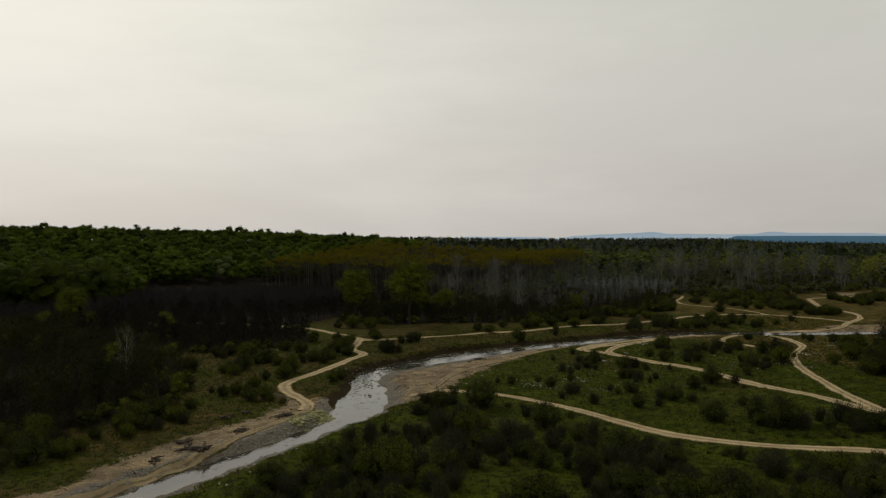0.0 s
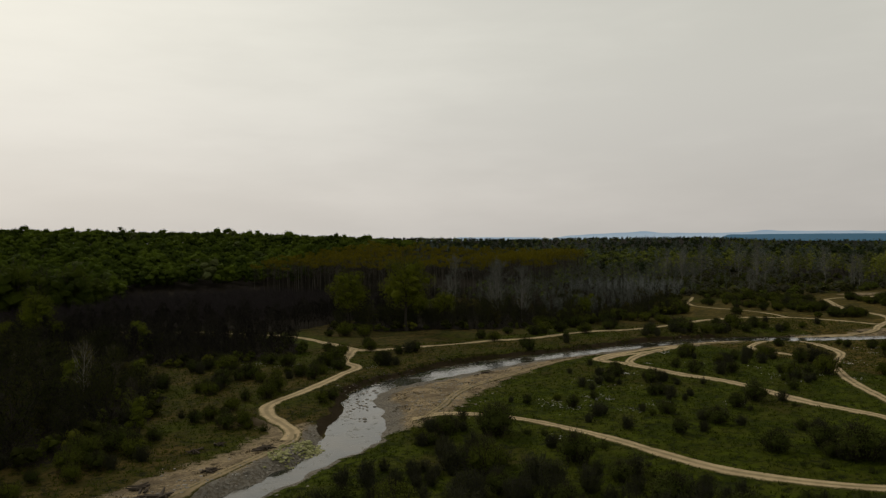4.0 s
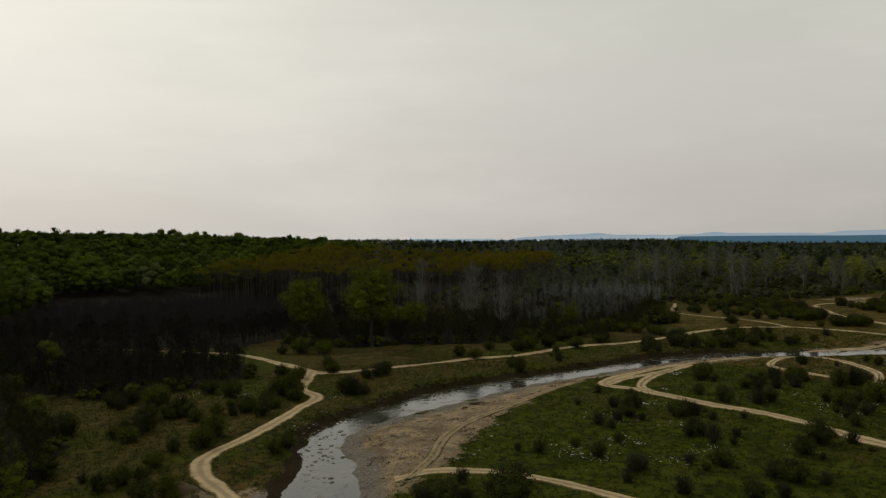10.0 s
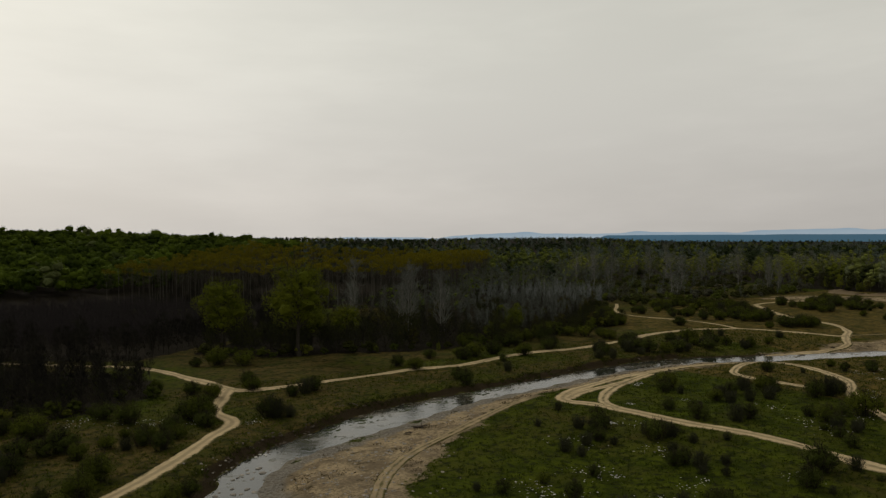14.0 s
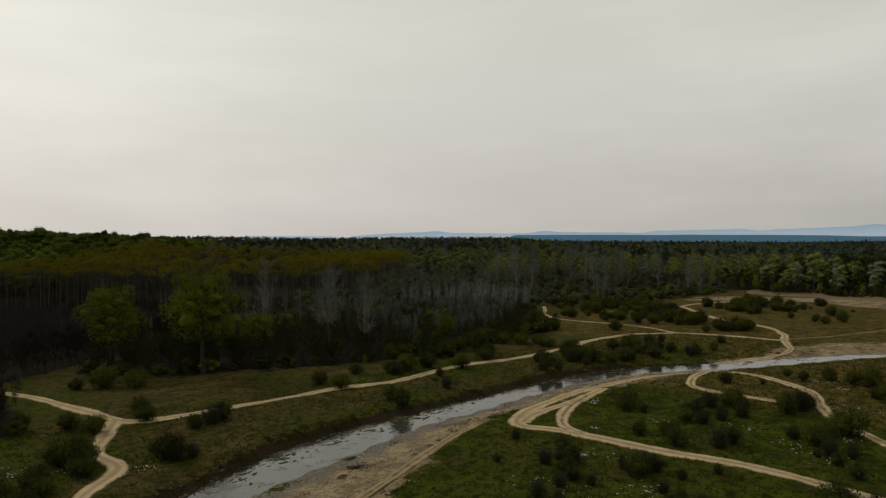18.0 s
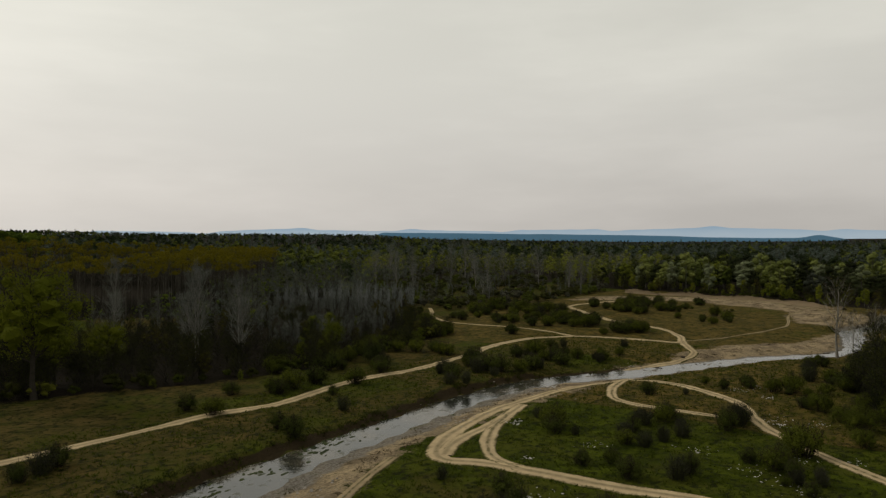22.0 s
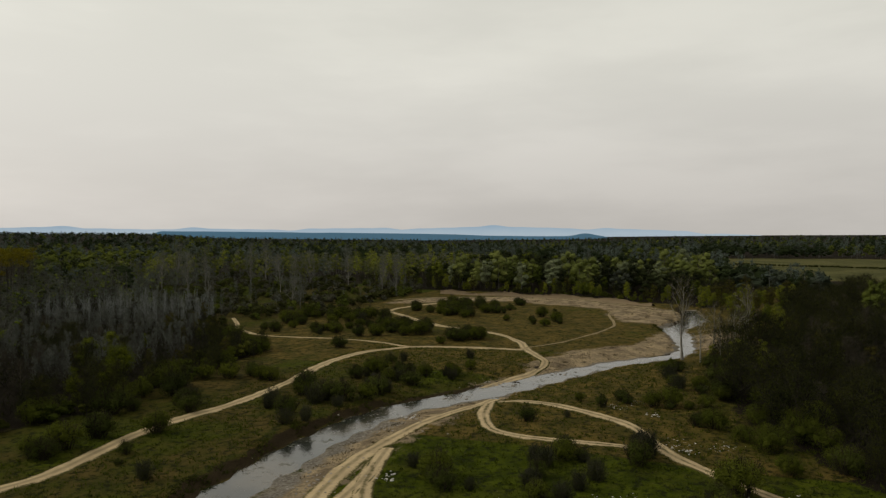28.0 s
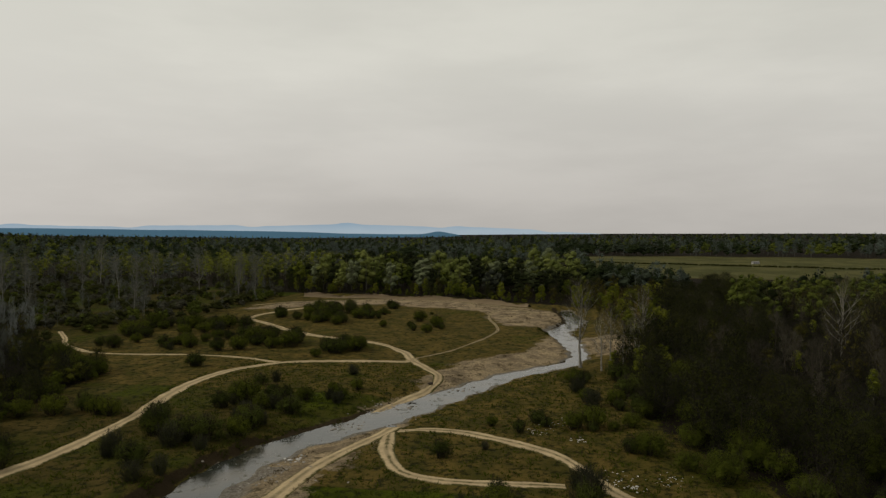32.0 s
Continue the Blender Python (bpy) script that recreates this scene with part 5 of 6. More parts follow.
# Twig clumps in the near-black colour fill the gaps between the stems.
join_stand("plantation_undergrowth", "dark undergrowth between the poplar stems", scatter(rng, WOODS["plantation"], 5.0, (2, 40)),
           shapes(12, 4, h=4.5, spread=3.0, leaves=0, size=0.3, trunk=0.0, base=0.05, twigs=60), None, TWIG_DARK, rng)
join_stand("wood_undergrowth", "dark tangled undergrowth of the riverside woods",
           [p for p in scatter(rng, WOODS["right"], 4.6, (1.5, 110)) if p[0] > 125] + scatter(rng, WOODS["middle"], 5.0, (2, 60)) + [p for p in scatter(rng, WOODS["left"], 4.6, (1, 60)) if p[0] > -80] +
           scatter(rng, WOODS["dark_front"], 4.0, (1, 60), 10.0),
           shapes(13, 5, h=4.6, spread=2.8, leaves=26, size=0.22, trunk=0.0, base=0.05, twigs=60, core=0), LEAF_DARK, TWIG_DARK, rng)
join_stand("wood_edge_shrubs", "rounded green and olive shrubs along the woods' edges",
           [p for p in scatter(rng, WOODS["middle"], 3.8, (-1.0, 5)) if p[1] < 262] + [p for p in scatter(rng, WOODS["left"], 4.0, (-1.5, 5)) if p[0] > -40 and p[1] < 190] +
           [p for p in scatter(rng, WOODS["dark_front"], 3.8, (0, 6), 2.5) if p[0] > -24 and p[1] < 216 and rng.random() < 0.7] + [p for p in scatter(rng, WOODS["east"], 4.2, (-1, 4)) if p[0] < 372],
           shapes(18, 8, h=2.6, spread=1.9, leaves=200, size=0.15, trunk=0.0, base=0.03, twigs=30, lobes=6), EDGE_MIXED, TWIG_BROWN, rng, (0.55, 1.35))
join_stand("right_wood", "dense bare brown wood", [p for p in scatter(rng, WOODS["right"], 6.5, (40, 200)) if p[0] > 125],
           shapes(3, 5, h=9.5, spread=3.4, leaves=24, size=0.3, trunk=0.12, base=0.15, twigs=90, core=0), LEAF_OLIVE, TWIG_BROWN, rng)
join_stand("wood_far_side", "yellow-green leafing trees along the far side of the wood", scatter(rng, [(300, 70), (410, 45), (400, -70), (330, -90), (290, 0)], 8.0),
           shapes(16, 4, h=9.5, spread=3.6, leaves=240, size=0.22, trunk=0.12, base=0.1, twigs=30, lobes=7), FAR_FRESH, TWIG_BROWN, rng)
join_stand("middle_wood", "dense mixed wood, half bare, half in bud", scatter(rng, [(118, 284), (160, 258), (196, 300), (215, 314), (262, 314), (275, 338), (335, 360), (400, 400), (420, 430), (300, 520), (181, 300)], 6.2),
           shapes(4, 6, h=10.5, spread=3.4, leaves=60, size=0.26, trunk=0.11, base=0.12, twigs=80, lobes=5, core=0.35), MIDDLE_MIXED, TWIG_MID, rng, (0.65, 1.2))
join_stand("grey_stand", "grey leafless stand of slim trees", scatter(rng, [(206, 250), (225, 254), (240, 264), (262, 284), (262, 314), (212, 316), (196, 296)], 4.2),
           shapes(14, 5, h=9.5, spread=2.0, leaves=0, size=0.3, trunk=0.08, base=0.15, twigs=60), None, TWIG_SILVER, rng, (0.65, 0.95))
EAST_POINTS = scatter(rng, WOODS["east"], 8.4, (14, 200))
join_stand("leafing_wood", "mixed wood in yellow-green leaf and grey bud behind the scrub", [p for p in EAST_POINTS if p[1] > 262] + scatter(rng, [(415, 325), (405, 385), (345, 420), (330, 400), (390, 375), (396, 325)], 7.5),
           shapes(23, 6, h=11.5, spread=3.8, leaves=300, size=0.24, trunk=0.14, base=0.14, twigs=40, lobes=8, core=0.5), NORTH_MIXED, BARK_GREY, rng, (0.65, 1.25))
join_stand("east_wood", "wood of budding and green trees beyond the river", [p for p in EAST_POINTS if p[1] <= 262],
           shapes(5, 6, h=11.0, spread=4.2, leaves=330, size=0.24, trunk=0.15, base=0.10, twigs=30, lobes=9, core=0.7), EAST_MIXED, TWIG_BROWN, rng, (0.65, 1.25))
join_stand("pale_willows", "broad willows in pale grey-green leaf among darker trees", scatter(rng, [(372, 250), (420, 230), (430, 120), (398, 112), (380, 150)], 11.0) + scatter(rng, [(400, 112), (480, 122), (480, 150), (420, 140)], 12),
           shapes(15, 5, h=15, spread=4.6, leaves=520, size=0.24, trunk=0.25, base=0.12, twigs=10, lobes=10), LEAF_PALE, BARK_GREY, rng)


join_stand("field_hedge", "low dark hedge across the field", [(x, y) for k in np.arange(0, 110, 0.55) for x, y in [(640 - k * 0.6 + rng.normal(0, 0.8), 104 - k * 2.0 + rng.normal(0, 0.4))] if rng.random() < 0.95],
           shapes(17, 4, h=1.3, spread=1.2, leaves=30, size=0.3, trunk=0.0, base=0.05, twigs=10), LEAF_DARK, TWIG_DARK, rng)


def far_points(rng, r0, r1, a0, a1, k):
    pts, r = [], r0
    while r < r1:
        m = int((radians(a1 - a0)) / k)
        for a in np.linspace(a0, a1, m):
            rr, aa = r * (1 + rng.uniform(-0.5, 0.5) * k * 1.6), radians(a + rng.uniform(-0.5, 0.5) * (a1 - a0) / m)
            pts.append((60 + rr * math.sin(aa), 110 + rr * math.cos(aa)))
        r *= 1 + k * 1.6
    return pts


FAR = far_points(rng, 250, 3100, -32, 118, 0.0185)
xs, ys = np.array([p[0] for p in FAR]), np.array([p[1] for p in FAR])
ok = np.ones(len(xs), bool)
for poly in list(WOODS.values()) + [FIELD, SCRUB, FIELD_EDGE]:
    ok &= ~inside(poly, xs, ys)
ok &= ~((np.hypot(xs - 60, ys - 120) < 330) & (xs > 0))
az = np.degrees(np.arctan2(xs, ys))
patch = np.array([noise.noise(Vector((x / 240, y / 70, 3.0))) for x, y in zip(xs, ys)]) * 1.0 + rng.uniform(0.28, 0.76, len(xs))
rr = np.hypot(xs, ys)
patch = patch + 0.24 * ((az > 30) & (az < 52) & (rr < 1000))
hill = ok & (az < 22)
flat = ok & ~hill
for name, label, sel, seed, kw, leaf, bark in (
        ("hill_wood", "leafy green hillside wood", hill & (rr < 720), 6, dict(h=13.5, spread=6.0, leaves=216, size=0.5, trunk=0.0, base=0.1, lobes=8), LEAF_HILL, TWIG_BROWN),
        ("hill_crest_wood", "green wood over the hill's crest", hill & (rr >= 720) & (rr < 1250), 10, dict(h=13, spread=7.4, leaves=120, size=0.7, trunk=0.0, base=0.1, lobes=6), LEAF_HILL, TWIG_BROWN),
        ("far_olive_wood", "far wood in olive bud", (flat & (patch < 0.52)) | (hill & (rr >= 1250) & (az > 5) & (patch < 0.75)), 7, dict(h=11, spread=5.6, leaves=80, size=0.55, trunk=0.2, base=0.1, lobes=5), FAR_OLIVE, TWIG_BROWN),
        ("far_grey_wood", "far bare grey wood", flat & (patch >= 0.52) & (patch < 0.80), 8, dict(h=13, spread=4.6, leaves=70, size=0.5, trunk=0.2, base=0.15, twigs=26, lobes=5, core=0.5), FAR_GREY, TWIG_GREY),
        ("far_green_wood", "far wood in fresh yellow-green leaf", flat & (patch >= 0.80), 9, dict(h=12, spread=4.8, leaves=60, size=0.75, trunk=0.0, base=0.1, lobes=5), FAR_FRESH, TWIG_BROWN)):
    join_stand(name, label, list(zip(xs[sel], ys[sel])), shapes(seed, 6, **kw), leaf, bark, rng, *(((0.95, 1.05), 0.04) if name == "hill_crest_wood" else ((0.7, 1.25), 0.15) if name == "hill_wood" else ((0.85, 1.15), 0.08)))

# white stems that stand out of the scrub before the far woods
for x, y, k in ((331, 346, 1.15), (327, 300, 1.2), (318, 286, 1.0), (338, 246, 0.85), (345, 330, 1.1), (352, 300, 1.0), (362, 284, 1.1), (300, 330, 1.0), (308, 352, 1.05), (340, 372, 1.1), (372, 340, 1.1), (356, 262, 0.8),
                (348, 258, 0.9), (290, 310, 0.8), (280, 262, 0.6), (276, 256, 0.55)):
    WHITE.put(rng, x, y, k)
join_stand("low_scrub", "low dark scrub of budding bushes before the far wood", [p for p in scatter(rng, SCRUB, 4.4, None, 3.0) if clump(p[0], p[1], 14.0, 31.0) > -0.1],
           shapes(21, 8, h=2.9, spread=2.1, leaves=132, size=0.2, trunk=0.0, base=0.03, twigs=34, lobes=6), EDGE_DARK, TWIG_BROWN, rng, (0.6, 1.5))
join_stand("scrub_saplings", "thin grey leafless saplings among the scrub", [p for p in scatter(rng, SCRUB, 9.0, (2, 90), 3.0) if clump(p[0], p[1], 20.0, 8.0) > -0.1],
           shapes(22, 5, h=7.0, spread=2.0, leaves=0, size=0.3, trunk=0.06, base=0.15, twigs=60), None, TWIG_GREY, rng, (0.6, 1.1))


# shapes that found no place
for kind in (WILLOW, OAK, WHITE, BARE, BIRCH, GREEN, YELLOW, OLIVE, SAPLING, DARK, UNDER, SHRUB_BARE, SHRUB_LOW, SHRUB_OLIVE, SHRUB_GREEN, SHRUB_LARGE):
    for i, ob in enumerate(kind.shapes):
        if i not in kind.used:
            for o in (*ob.children_recursive, ob):
                bpy.data.objects.remove(o)

# ---- grass ----


def build_grass():
    """Tussocks of bent blades over the meadows nearest the camera's line."""
    r = np.random.default_rng(77)
    np.random.seed(77)
    n = 42000
    x, y = r.uniform(-20, 215, n), r.uniform(40, 192, n)
    d, s = river_part(x, y)
    ok = d > 1.5
    for poly in SAND:
        ok &= edge_distance(poly, x, y) < -0.5
    for w, v, line in TRACKS.values():
        ok &= line_distance(line, x, y)[0] > w / 2 + 0.2
    x, y = x[ok], y[ok]
    z = base_height(x, y)
    base = np.repeat(np.stack([x, y, z], 1), 3, 0) + r.normal(0, 0.16, (len(x) * 3, 3)) * (1, 1, 0)
    way = r.normal(0, 0.22, base.shape)
    way[:, 2] = r.uniform(0.18, 0.5, len(base))
    g = Geo()
    g.twigs(base - (0, 0, 0.05), way, r.uniform(0.05, 0.11, len(base)), 2)
    v, f = g.arrays()
    tagged(new("grass", mesh_of("grass", v, f, GRASS)), "tufts of olive and straw-coloured grass", "grass", kind="stuff")


build_grass()


def build_bank_sedge():
    """Dark ragged sedge and roots that hang over the steep bank."""
    r = np.random.default_rng(78)
    np.random.seed(78)
    k = r.integers(20, len(RIVER) - 16, 2600)
    t = np.gradient(RIVER[:, :2], axis=0)
    s = np.stack([-t[:, 1], t[:, 0]], 1) / np.linalg.norm(t, axis=1)[:, None]
    q = RIVER[k, :2] + s[k] * (RIVER[k, 2] + r.uniform(0.6, 2.6, len(k)))[:, None] + r.normal(0, 0.6, (len(k), 2))
    lump = np.array([noise.noise(Vector((x / 5, y / 5, 9))) for x, y in q])
    land = [edge_distance(poly, q[:, 0], q[:, 1]) < -1.0 for poly in SAND]
    q = q[(lump > -0.1) & np.all(land, 0) & (q[:, 0] > 36)]
    z = base_height(q[:, 0], q[:, 1])
    base = np.repeat(np.stack([q[:, 0], q[:, 1], z], 1), 6, 0) + r.normal(0, 0.22, (len(q) * 6, 3)) * (1, 1, 0)
    way = r.normal(0, 0.3, base.shape)
    way[:, 2] = r.uniform(0.15, 0.6, len(base))
    g = Geo()
    g.twigs(base - (0, 0, 0.08), way, r.uniform(0.05, 0.12, len(base)), 2)
    v, f = g.arrays()
    tagged(new("bank_sedge", mesh_of("bank_sedge", v, f, LEAF_DARK)), "dark ragged sedge along the steep river bank", "sedge", kind="stuff")


build_bank_sedge()


# ---- stones, litter, driftwood ----


def strew(name, label, category, points, size, mat, rng, flat=0.5):
    g = Geo()
    for x, y in points:
        v, f = pebble(rng, size * rng.uniform(0.5, 1.5), flat)
        g.add(v + (x, y, height(x, y) + 0.2 * size * flat), f)
    v, f = g.arrays()
    tagged(new(name, mesh_of(name, v, f, mat)), label, category, kind="stuff")


def clusters(rng, centres, count, sd):
    return [(cx + rng.normal(0, sd * k), cy + rng.normal(0, sd * k)) for cx, cy, k in centres for i in range(int(count * k))]


strew("pale_litter", "scattered pale stones and bits of litter in the grass", "litter", clusters(rng, [
    (78, 112, 1.6), (86, 122, 1.5), (84, 101, 1.2), (92, 113, 1.4), (70, 106, 1.2), (96, 96, 1.0), (38, 172, 1.2), (44, 168, 1.0), (52, 162, 0.8), (30, 180, 0.9), (118, 104, 1.3), (126, 118, 1.0),
    (68.5, 112, 1.2), (67.6, 109.6, 1.0), (77, 101, 1.2), (166.5, 123.8, 0.9), (149.7, 113.9, 1.0), (129.6, 105.6, 0.9), (120.4, 108.6, 1.2), (27, 177, 1.1), (40.6, 171, 1.3), (34, 174, 1.0), (12.4, 96.4, 0.6),
    (150, 108, 1.0), (172, 122, 1.2), (120, 130, 0.8), (56, 92, 0.8), (100, 124, 0.9), (132, 100, 1.0)], 24, 1.25), 0.10, STONE_LITTER, rng, 0.35)
strew("river_stones", "grey stones strewn on the gravel bars", "stones", [p for p in
      clusters(rng, [(24, 104, 1.0), (28, 108, 0.8), (18, 99, 1.0), (8, 94, 1.2), (52, 128, 2.0), (60, 138, 2.0), (48, 118, 1.4), (42, 140, 0.8), (80, 147, 1.5), (120, 155, 1.5), (145, 156, 1.2), (180, 148, 1.2), (0, 88, 1.5)], 70, 2.8)],
      0.16, STONE_GREY, rng)
strew("rapids_stones", "mossy yellow-green stones in the shallow rapids", "stones", clusters(rng, [(22.6, 104.6, 1.1), (26.2, 104.4, 1.0), (19, 101.7, 0.9), (24.5, 106, 0.8)], 80, 1.35), 0.26, STONE_MOSS, rng, 0.55)
strew("bank_rubble", "tumbled rubble along the dark river bank", "rubble", clusters(rng, [(52, 150.5, 0.8), (48, 148, 0.8), (44, 144, 0.6), (58, 153.5, 0.6), (70, 161, 0.6)], 26, 1.8), 0.22, DRIFT, rng, 0.6)


def strew_water(name, label, category, centres, count, sd, size, mat, rng, flat, long=1.0):
    """Things that lie in the stream and just break its surface."""
    g = Geo()
    for x, y in clusters(rng, centres, count, sd):
        v, f = pebble(rng, size * rng.uniform(0.5, 1.5), flat)
        a = 0.45 + rng.normal(0, 0.3)
        v = v * (long, 1, 1) @ np.array(((math.cos(a), math.sin(a), 0), (-math.sin(a), math.cos(a), 0), (0, 0, 1)))
        g.add(v + (x, y, WATER_Z + 0.01), f)
    v, f = g.arrays()
    tagged(new(name, mesh_of(name, v, f, mat)), label, category, kind="stuff")


strew_water("water_weed", "dark green weed streaming in the shallow river", "water weed", [(109, 166.5, 1.0), (105, 163.6, 1.3), (102, 162.6, 1.4), (98, 161, 1.2), (95, 160, 1.0), (66, 155, 0.9), (70, 155.4, 0.9), (61, 152.2, 0.8), (86, 158, 0.9), (78, 157, 0.8)],
            18, 1.7, 0.2, WEED, rng, 0.05, 2.4)
strew_water("stream_stones", "dark wet stones that stand out of the shallow water", "stones", [(37.5, 127.9, 0.8), (40, 133, 1.0), (39.4, 129, 0.8), (43.5, 139, 1.0), (35.5, 120, 0.6), (168, 152, 1.0), (180, 146.4, 1.2), (195, 139.5, 1.0)],
            12, 1.5, 0.26, STONE_GREY, rng, 0.4)


def bar_weeds():
    """Tufts of dead brown weed on the sand and gravel."""
    r = np.random.default_rng(91)
    np.random.seed(91)
    base = []
    for poly in SAND:
        for x, y in scatter(r, poly, 1.25):
            if noise.noise(Vector((x / 6.5, y / 4.0, 12.0))) + 0.5 * noise.noise(Vector((x / 2.1, y / 2.1, 3.0))) > 0.22:
                base.append((x, y))
    q = np.array(base)
    d, side = river_part(q[:, 0], q[:, 1])
    q = q[d > 1.2]
    for w, v, line in TRACKS.values():
        q = q[line_distance(line, q[:, 0], q[:, 1])[0] > w / 2]
    z = base_height(q[:, 0], q[:, 1])
    b = np.repeat(np.stack([q[:, 0], q[:, 1], z], 1), 9, 0) + r.normal(0, 0.32, (len(q) * 9, 3)) * (1, 1, 0)
    way = r.normal(0, 0.16, b.shape)
    way[:, 2] = r.uniform(0.12, 0.34, len(b))
    g = Geo()
    g.twigs(b - (0, 0, 0.04), way, r.uniform(0.04, 0.09, len(b)), 2)
    v, f = g.arrays()
    tagged(new("dead_weeds", mesh_of("dead_weeds", v, f, WEED_DEAD)), "dead brown weeds in tufts on the sand bars", "weeds", kind="stuff")


bar_weeds()


def cut_bank():
    """The low eroded cliff behind the far sand bar: a ragged face under an overhanging lip of turf."""
    r = np.random.default_rng(55)
    line = spline(CUT_BANK, 1.2)
    t = np.gradient(line, axis=0)
    t /= np.linalg.norm(t, axis=1)[:, None]
    s = np.stack([t[:, 1], -t[:, 0]], 1)
    k, v, f = 6, [], []
    z0 = base_height(line[:, 0], line[:, 1])
    for i, p in enumerate(line):
        top = 1.5 + 0.45 * math.sin(i * 0.31) + r.normal(0, 0.12)
        for u, out in ((-0.3, -0.5), (0.15, -0.1), (0.5, 0.15), (0.85, 0.25), (1.0, 0.15), (0.95, 3.0)):
            o = out + r.normal(0, 0.12)
            v.append((p[0] - s[i, 0] * o, p[1] - s[i, 1] * o, z0[i] + top * u - (1.6 if out == 3.0 else 0)))
    for i in range(len(line) - 1):
        for j in range(k - 1):
            a = i * k + j
            f.append((a, a + 1, a + 1 + k, a + k))
    tagged(new("trim_cut_bank", mesh_of("trim_cut_bank", v, f, BANK_FACE, True)), "low eroded cliff of pale earth behind the sand bar", "bank", kind="structure")


cut_bank()


def rubble_heap(x, y, s, seed, mat, label, name="rubble_heap"):
    r = np.random.default_rng(seed)
    ob = thing(name, label, "rubble", "heaps by the river")
    z = height(x, y)
    ob.matrix_basis = Matrix.Translation((x, y, z))
    for i in range(14):
        v, f = pebble(r, s * r.uniform(0.2, 0.55), 0.5)
        a, d = r.uniform(0, 6.28), s * r.uniform(0, 3.6)
        part("block", (v + (math.cos(a) * d, math.sin(a) * d, 0.05 * s), f), mat, ob)


for k, (x, y, s, mat, label) in enumerate((
        (150.7, 153.8, 0.55, STONE_LITTER, "heap of pale rubble and litter beside the ford"), (97, 126, 0.45, STONE_LITTER, "small heap of pale rubbish in the grass"),
        (79, 109, 0.32, RUBBLE, "grey rubbish heap in the meadow"), (123.5, 144.5, 0.5, STONE_LITTER, "pale dumped sacks beside the track"),
        (173, 123, 0.22, RUBBLE, "grey dumped rubble on the meadow"), (146.8, 112, 0.38, STONE_LITTER, "grey-white rubbish by the wood"), (163.7, 118.1, 0.38, STONE_LITTER, "pale rubbish heap on the meadow"),
        (48, 146.6, 0.45, STONE_LITTER, "white rubbish tipped down the river bank"), (108.8, 133.8, 0.3, STONE_LITTER, "small pale rubbish heap beside the track"))):
    rubble_heap(x, y, s, 200 + k, mat, label)
for k, (x, y, s) in enumerate(((9.4, 98.5, 1.2), (3.1, 91.5, 1.9), (17.9, 106.2, 1.5), (1.4, 95.8, 1.5), (-3, 88.5, 1.2), (72.4, 143.3, 1.1), (69, 141, 0.6), (8.6, 109, 1.1), (12.5, 111.5, 1.0), (184, 146.5, 0.8), (197, 145.5, 0.8))):
    r = np.random.default_rng(300 + k)
    np.random.seed(300 + k)
    ob = thing("driftwood_heap", "dark heap of washed-up driftwood on the gravel", "driftwood", "driftwood heaps")
    ob.matrix_basis = Matrix.Translation((x, y, height(x, y)))
    for i in range(9):
        a = r.uniform(0, 6.28)
        d = np.array((math.cos(a), math.sin(a), r.uniform(-0.05, 0.35))) * s * r.uniform(0.8, 1.8)
        c = r.normal(0, 0.35 * s, 3) * (1, 1, 0) + (0, 0, 0.12 + 0.03 * i)
        g = Geo()
        g.tube([c - d / 2, c + r.normal(0, 0.06, 3), c + d / 2], [0.09 * s, 0.12 * s, 0.04 * s], 5)
        part("log", g, DRIFT, ob)


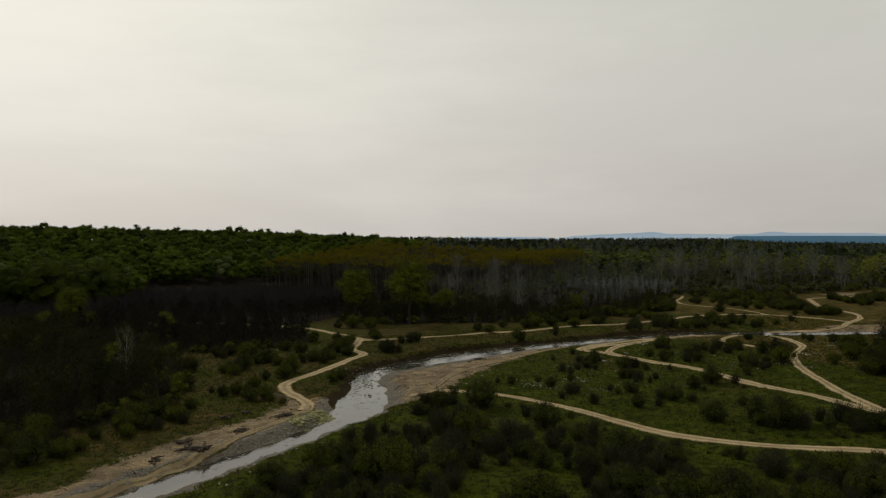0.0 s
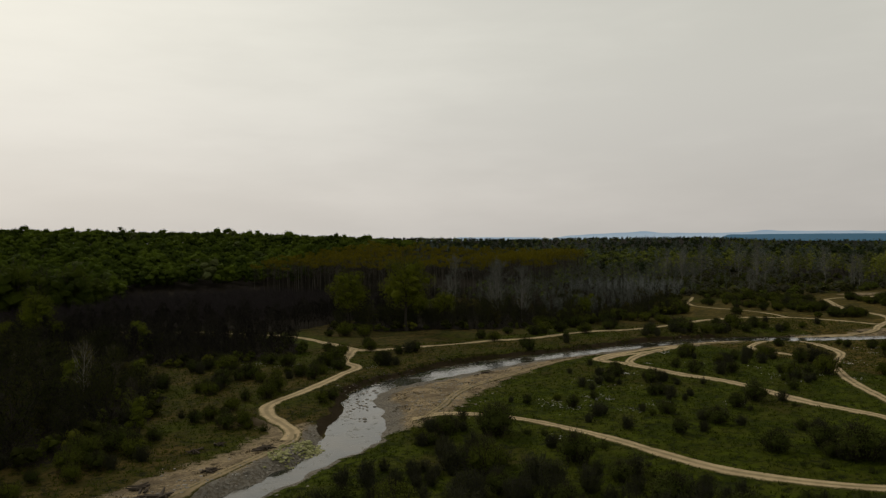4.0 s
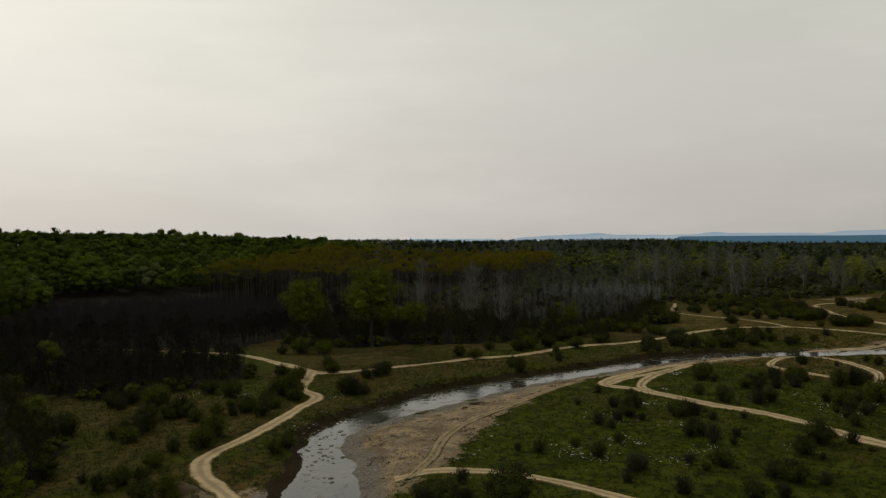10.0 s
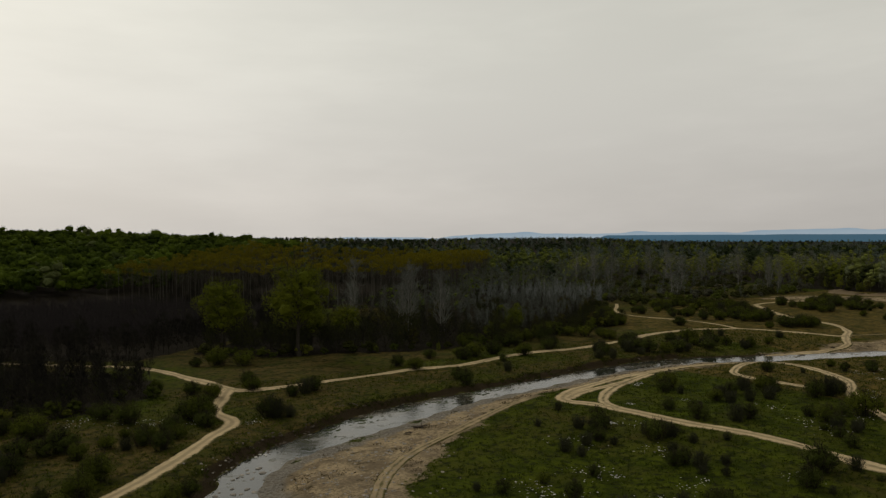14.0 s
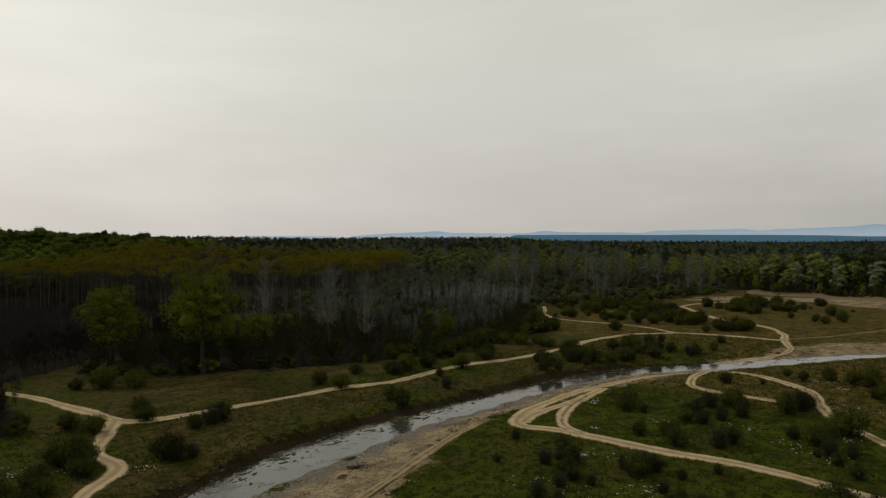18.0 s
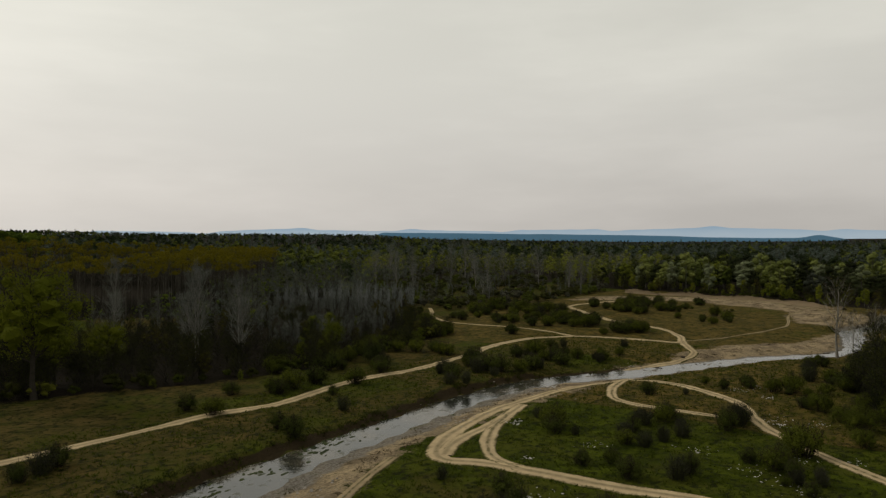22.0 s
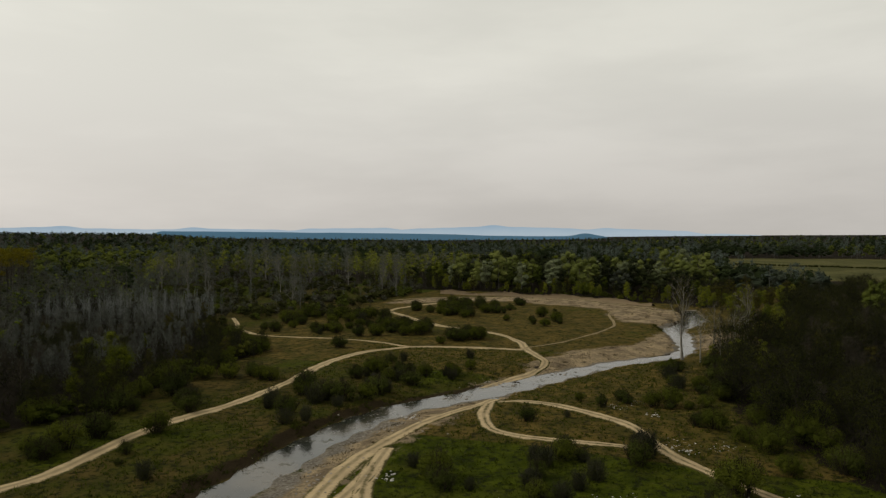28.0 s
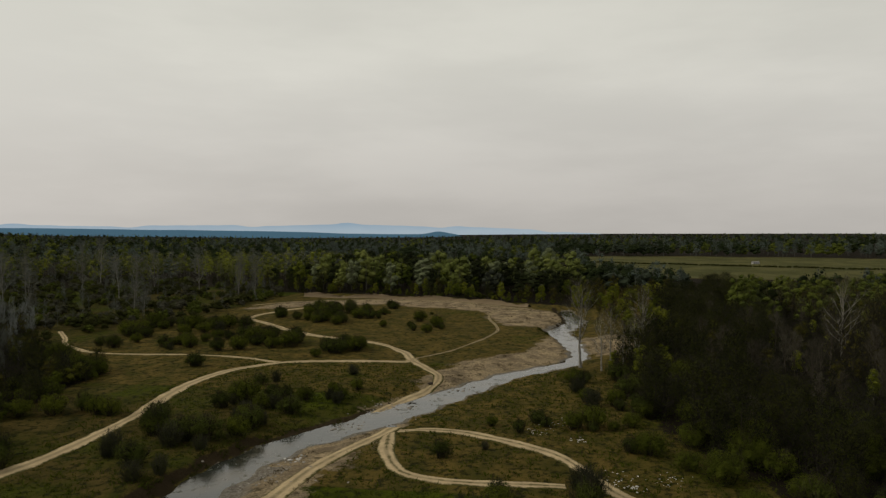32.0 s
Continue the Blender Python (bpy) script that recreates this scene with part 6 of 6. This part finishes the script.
def earth_mound(x, y, r0, h):
    """A low heap of tipped earth with a ragged top."""
    r = np.random.default_rng(41)
    k, rings = 18, 6
    v, f = [(0, 0, h)], []
    for i in range(1, rings + 1):
        for j in range(k):
            a, d = j * 2 * math.pi / k, r0 * i / rings * r.uniform(0.88, 1.12)
            v.append((math.cos(a) * d * 1.3, math.sin(a) * d, h * math.cos(math.pi / 2 * i / rings) ** 1.3 * r.uniform(0.85, 1.15) - (0.15 if i == rings else 0)))
    f += [(0, 1 + j, 1 + (j + 1) % k) for j in range(k)]
    for i in range(rings - 1):
        for j in range(k):
            a, b = 1 + i * k + j, 1 + i * k + (j + 1) % k
            f += [(a, a + k, b + k), (a, b + k, b)]
    ob = new("earth_mound", mesh_of("earth_mound", v, f, EARTH, True))
    ob.matrix_basis = Matrix.Translation((x, y, height(x, y)))
    tagged(ob, "low brown mound of tipped earth beside the track", "mound")


earth_mound(18.6, 122.4, 1.9, 1.0)

# ---- small farm building beyond the field ----


def box(g, x0, y0, z0, x1, y1, z1):
    v = [(x, y, z) for z in (z0, z1) for y in (y0, y1) for x in (x0, x1)]
    g.add(v, [(0, 2, 3), (0, 3, 1), (4, 5, 7), (4, 7, 6), (0, 1, 5), (0, 5, 4), (2, 6, 7), (2, 7, 3), (0, 4, 6), (0, 6, 2), (1, 3, 7), (1, 7, 5)])


def farm_building():
    ob = thing("farm_building", "small white farm building beyond the field", "house")
    ob.matrix_basis = pose(640, -18, height(640, -18), rz=12) @ Matrix.Diagonal((0.6, 0.6, 0.6, 1))
    g = Geo()
    box(g, -2.5, -4, -0.3, 2.5, 4, 2.2)
    part("wall", g, PLASTER, ob)
    g = Geo()
    g.add([(-2.9, -4.4, 2.1), (2.9, -4.4, 2.1), (0, -4.4, 3.2), (-2.9, 4.4, 2.1), (2.9, 4.4, 2.1), (0, 4.4, 3.2)],
          [(0, 1, 2), (3, 5, 4), (0, 2, 5), (0, 5, 3), (1, 4, 5), (1, 5, 2), (0, 3, 4), (0, 4, 1)])
    part("roof", g, ROOF, ob, "grey metal roof")
    for y in (-2.4, 0, 2.4):
        g = Geo()
        box(g, -2.56, y - 0.5, 0.9, -2.49, y + 0.5, 1.9)
        part("window", g, GLASS_DARK, ob, "dark window")


farm_building()
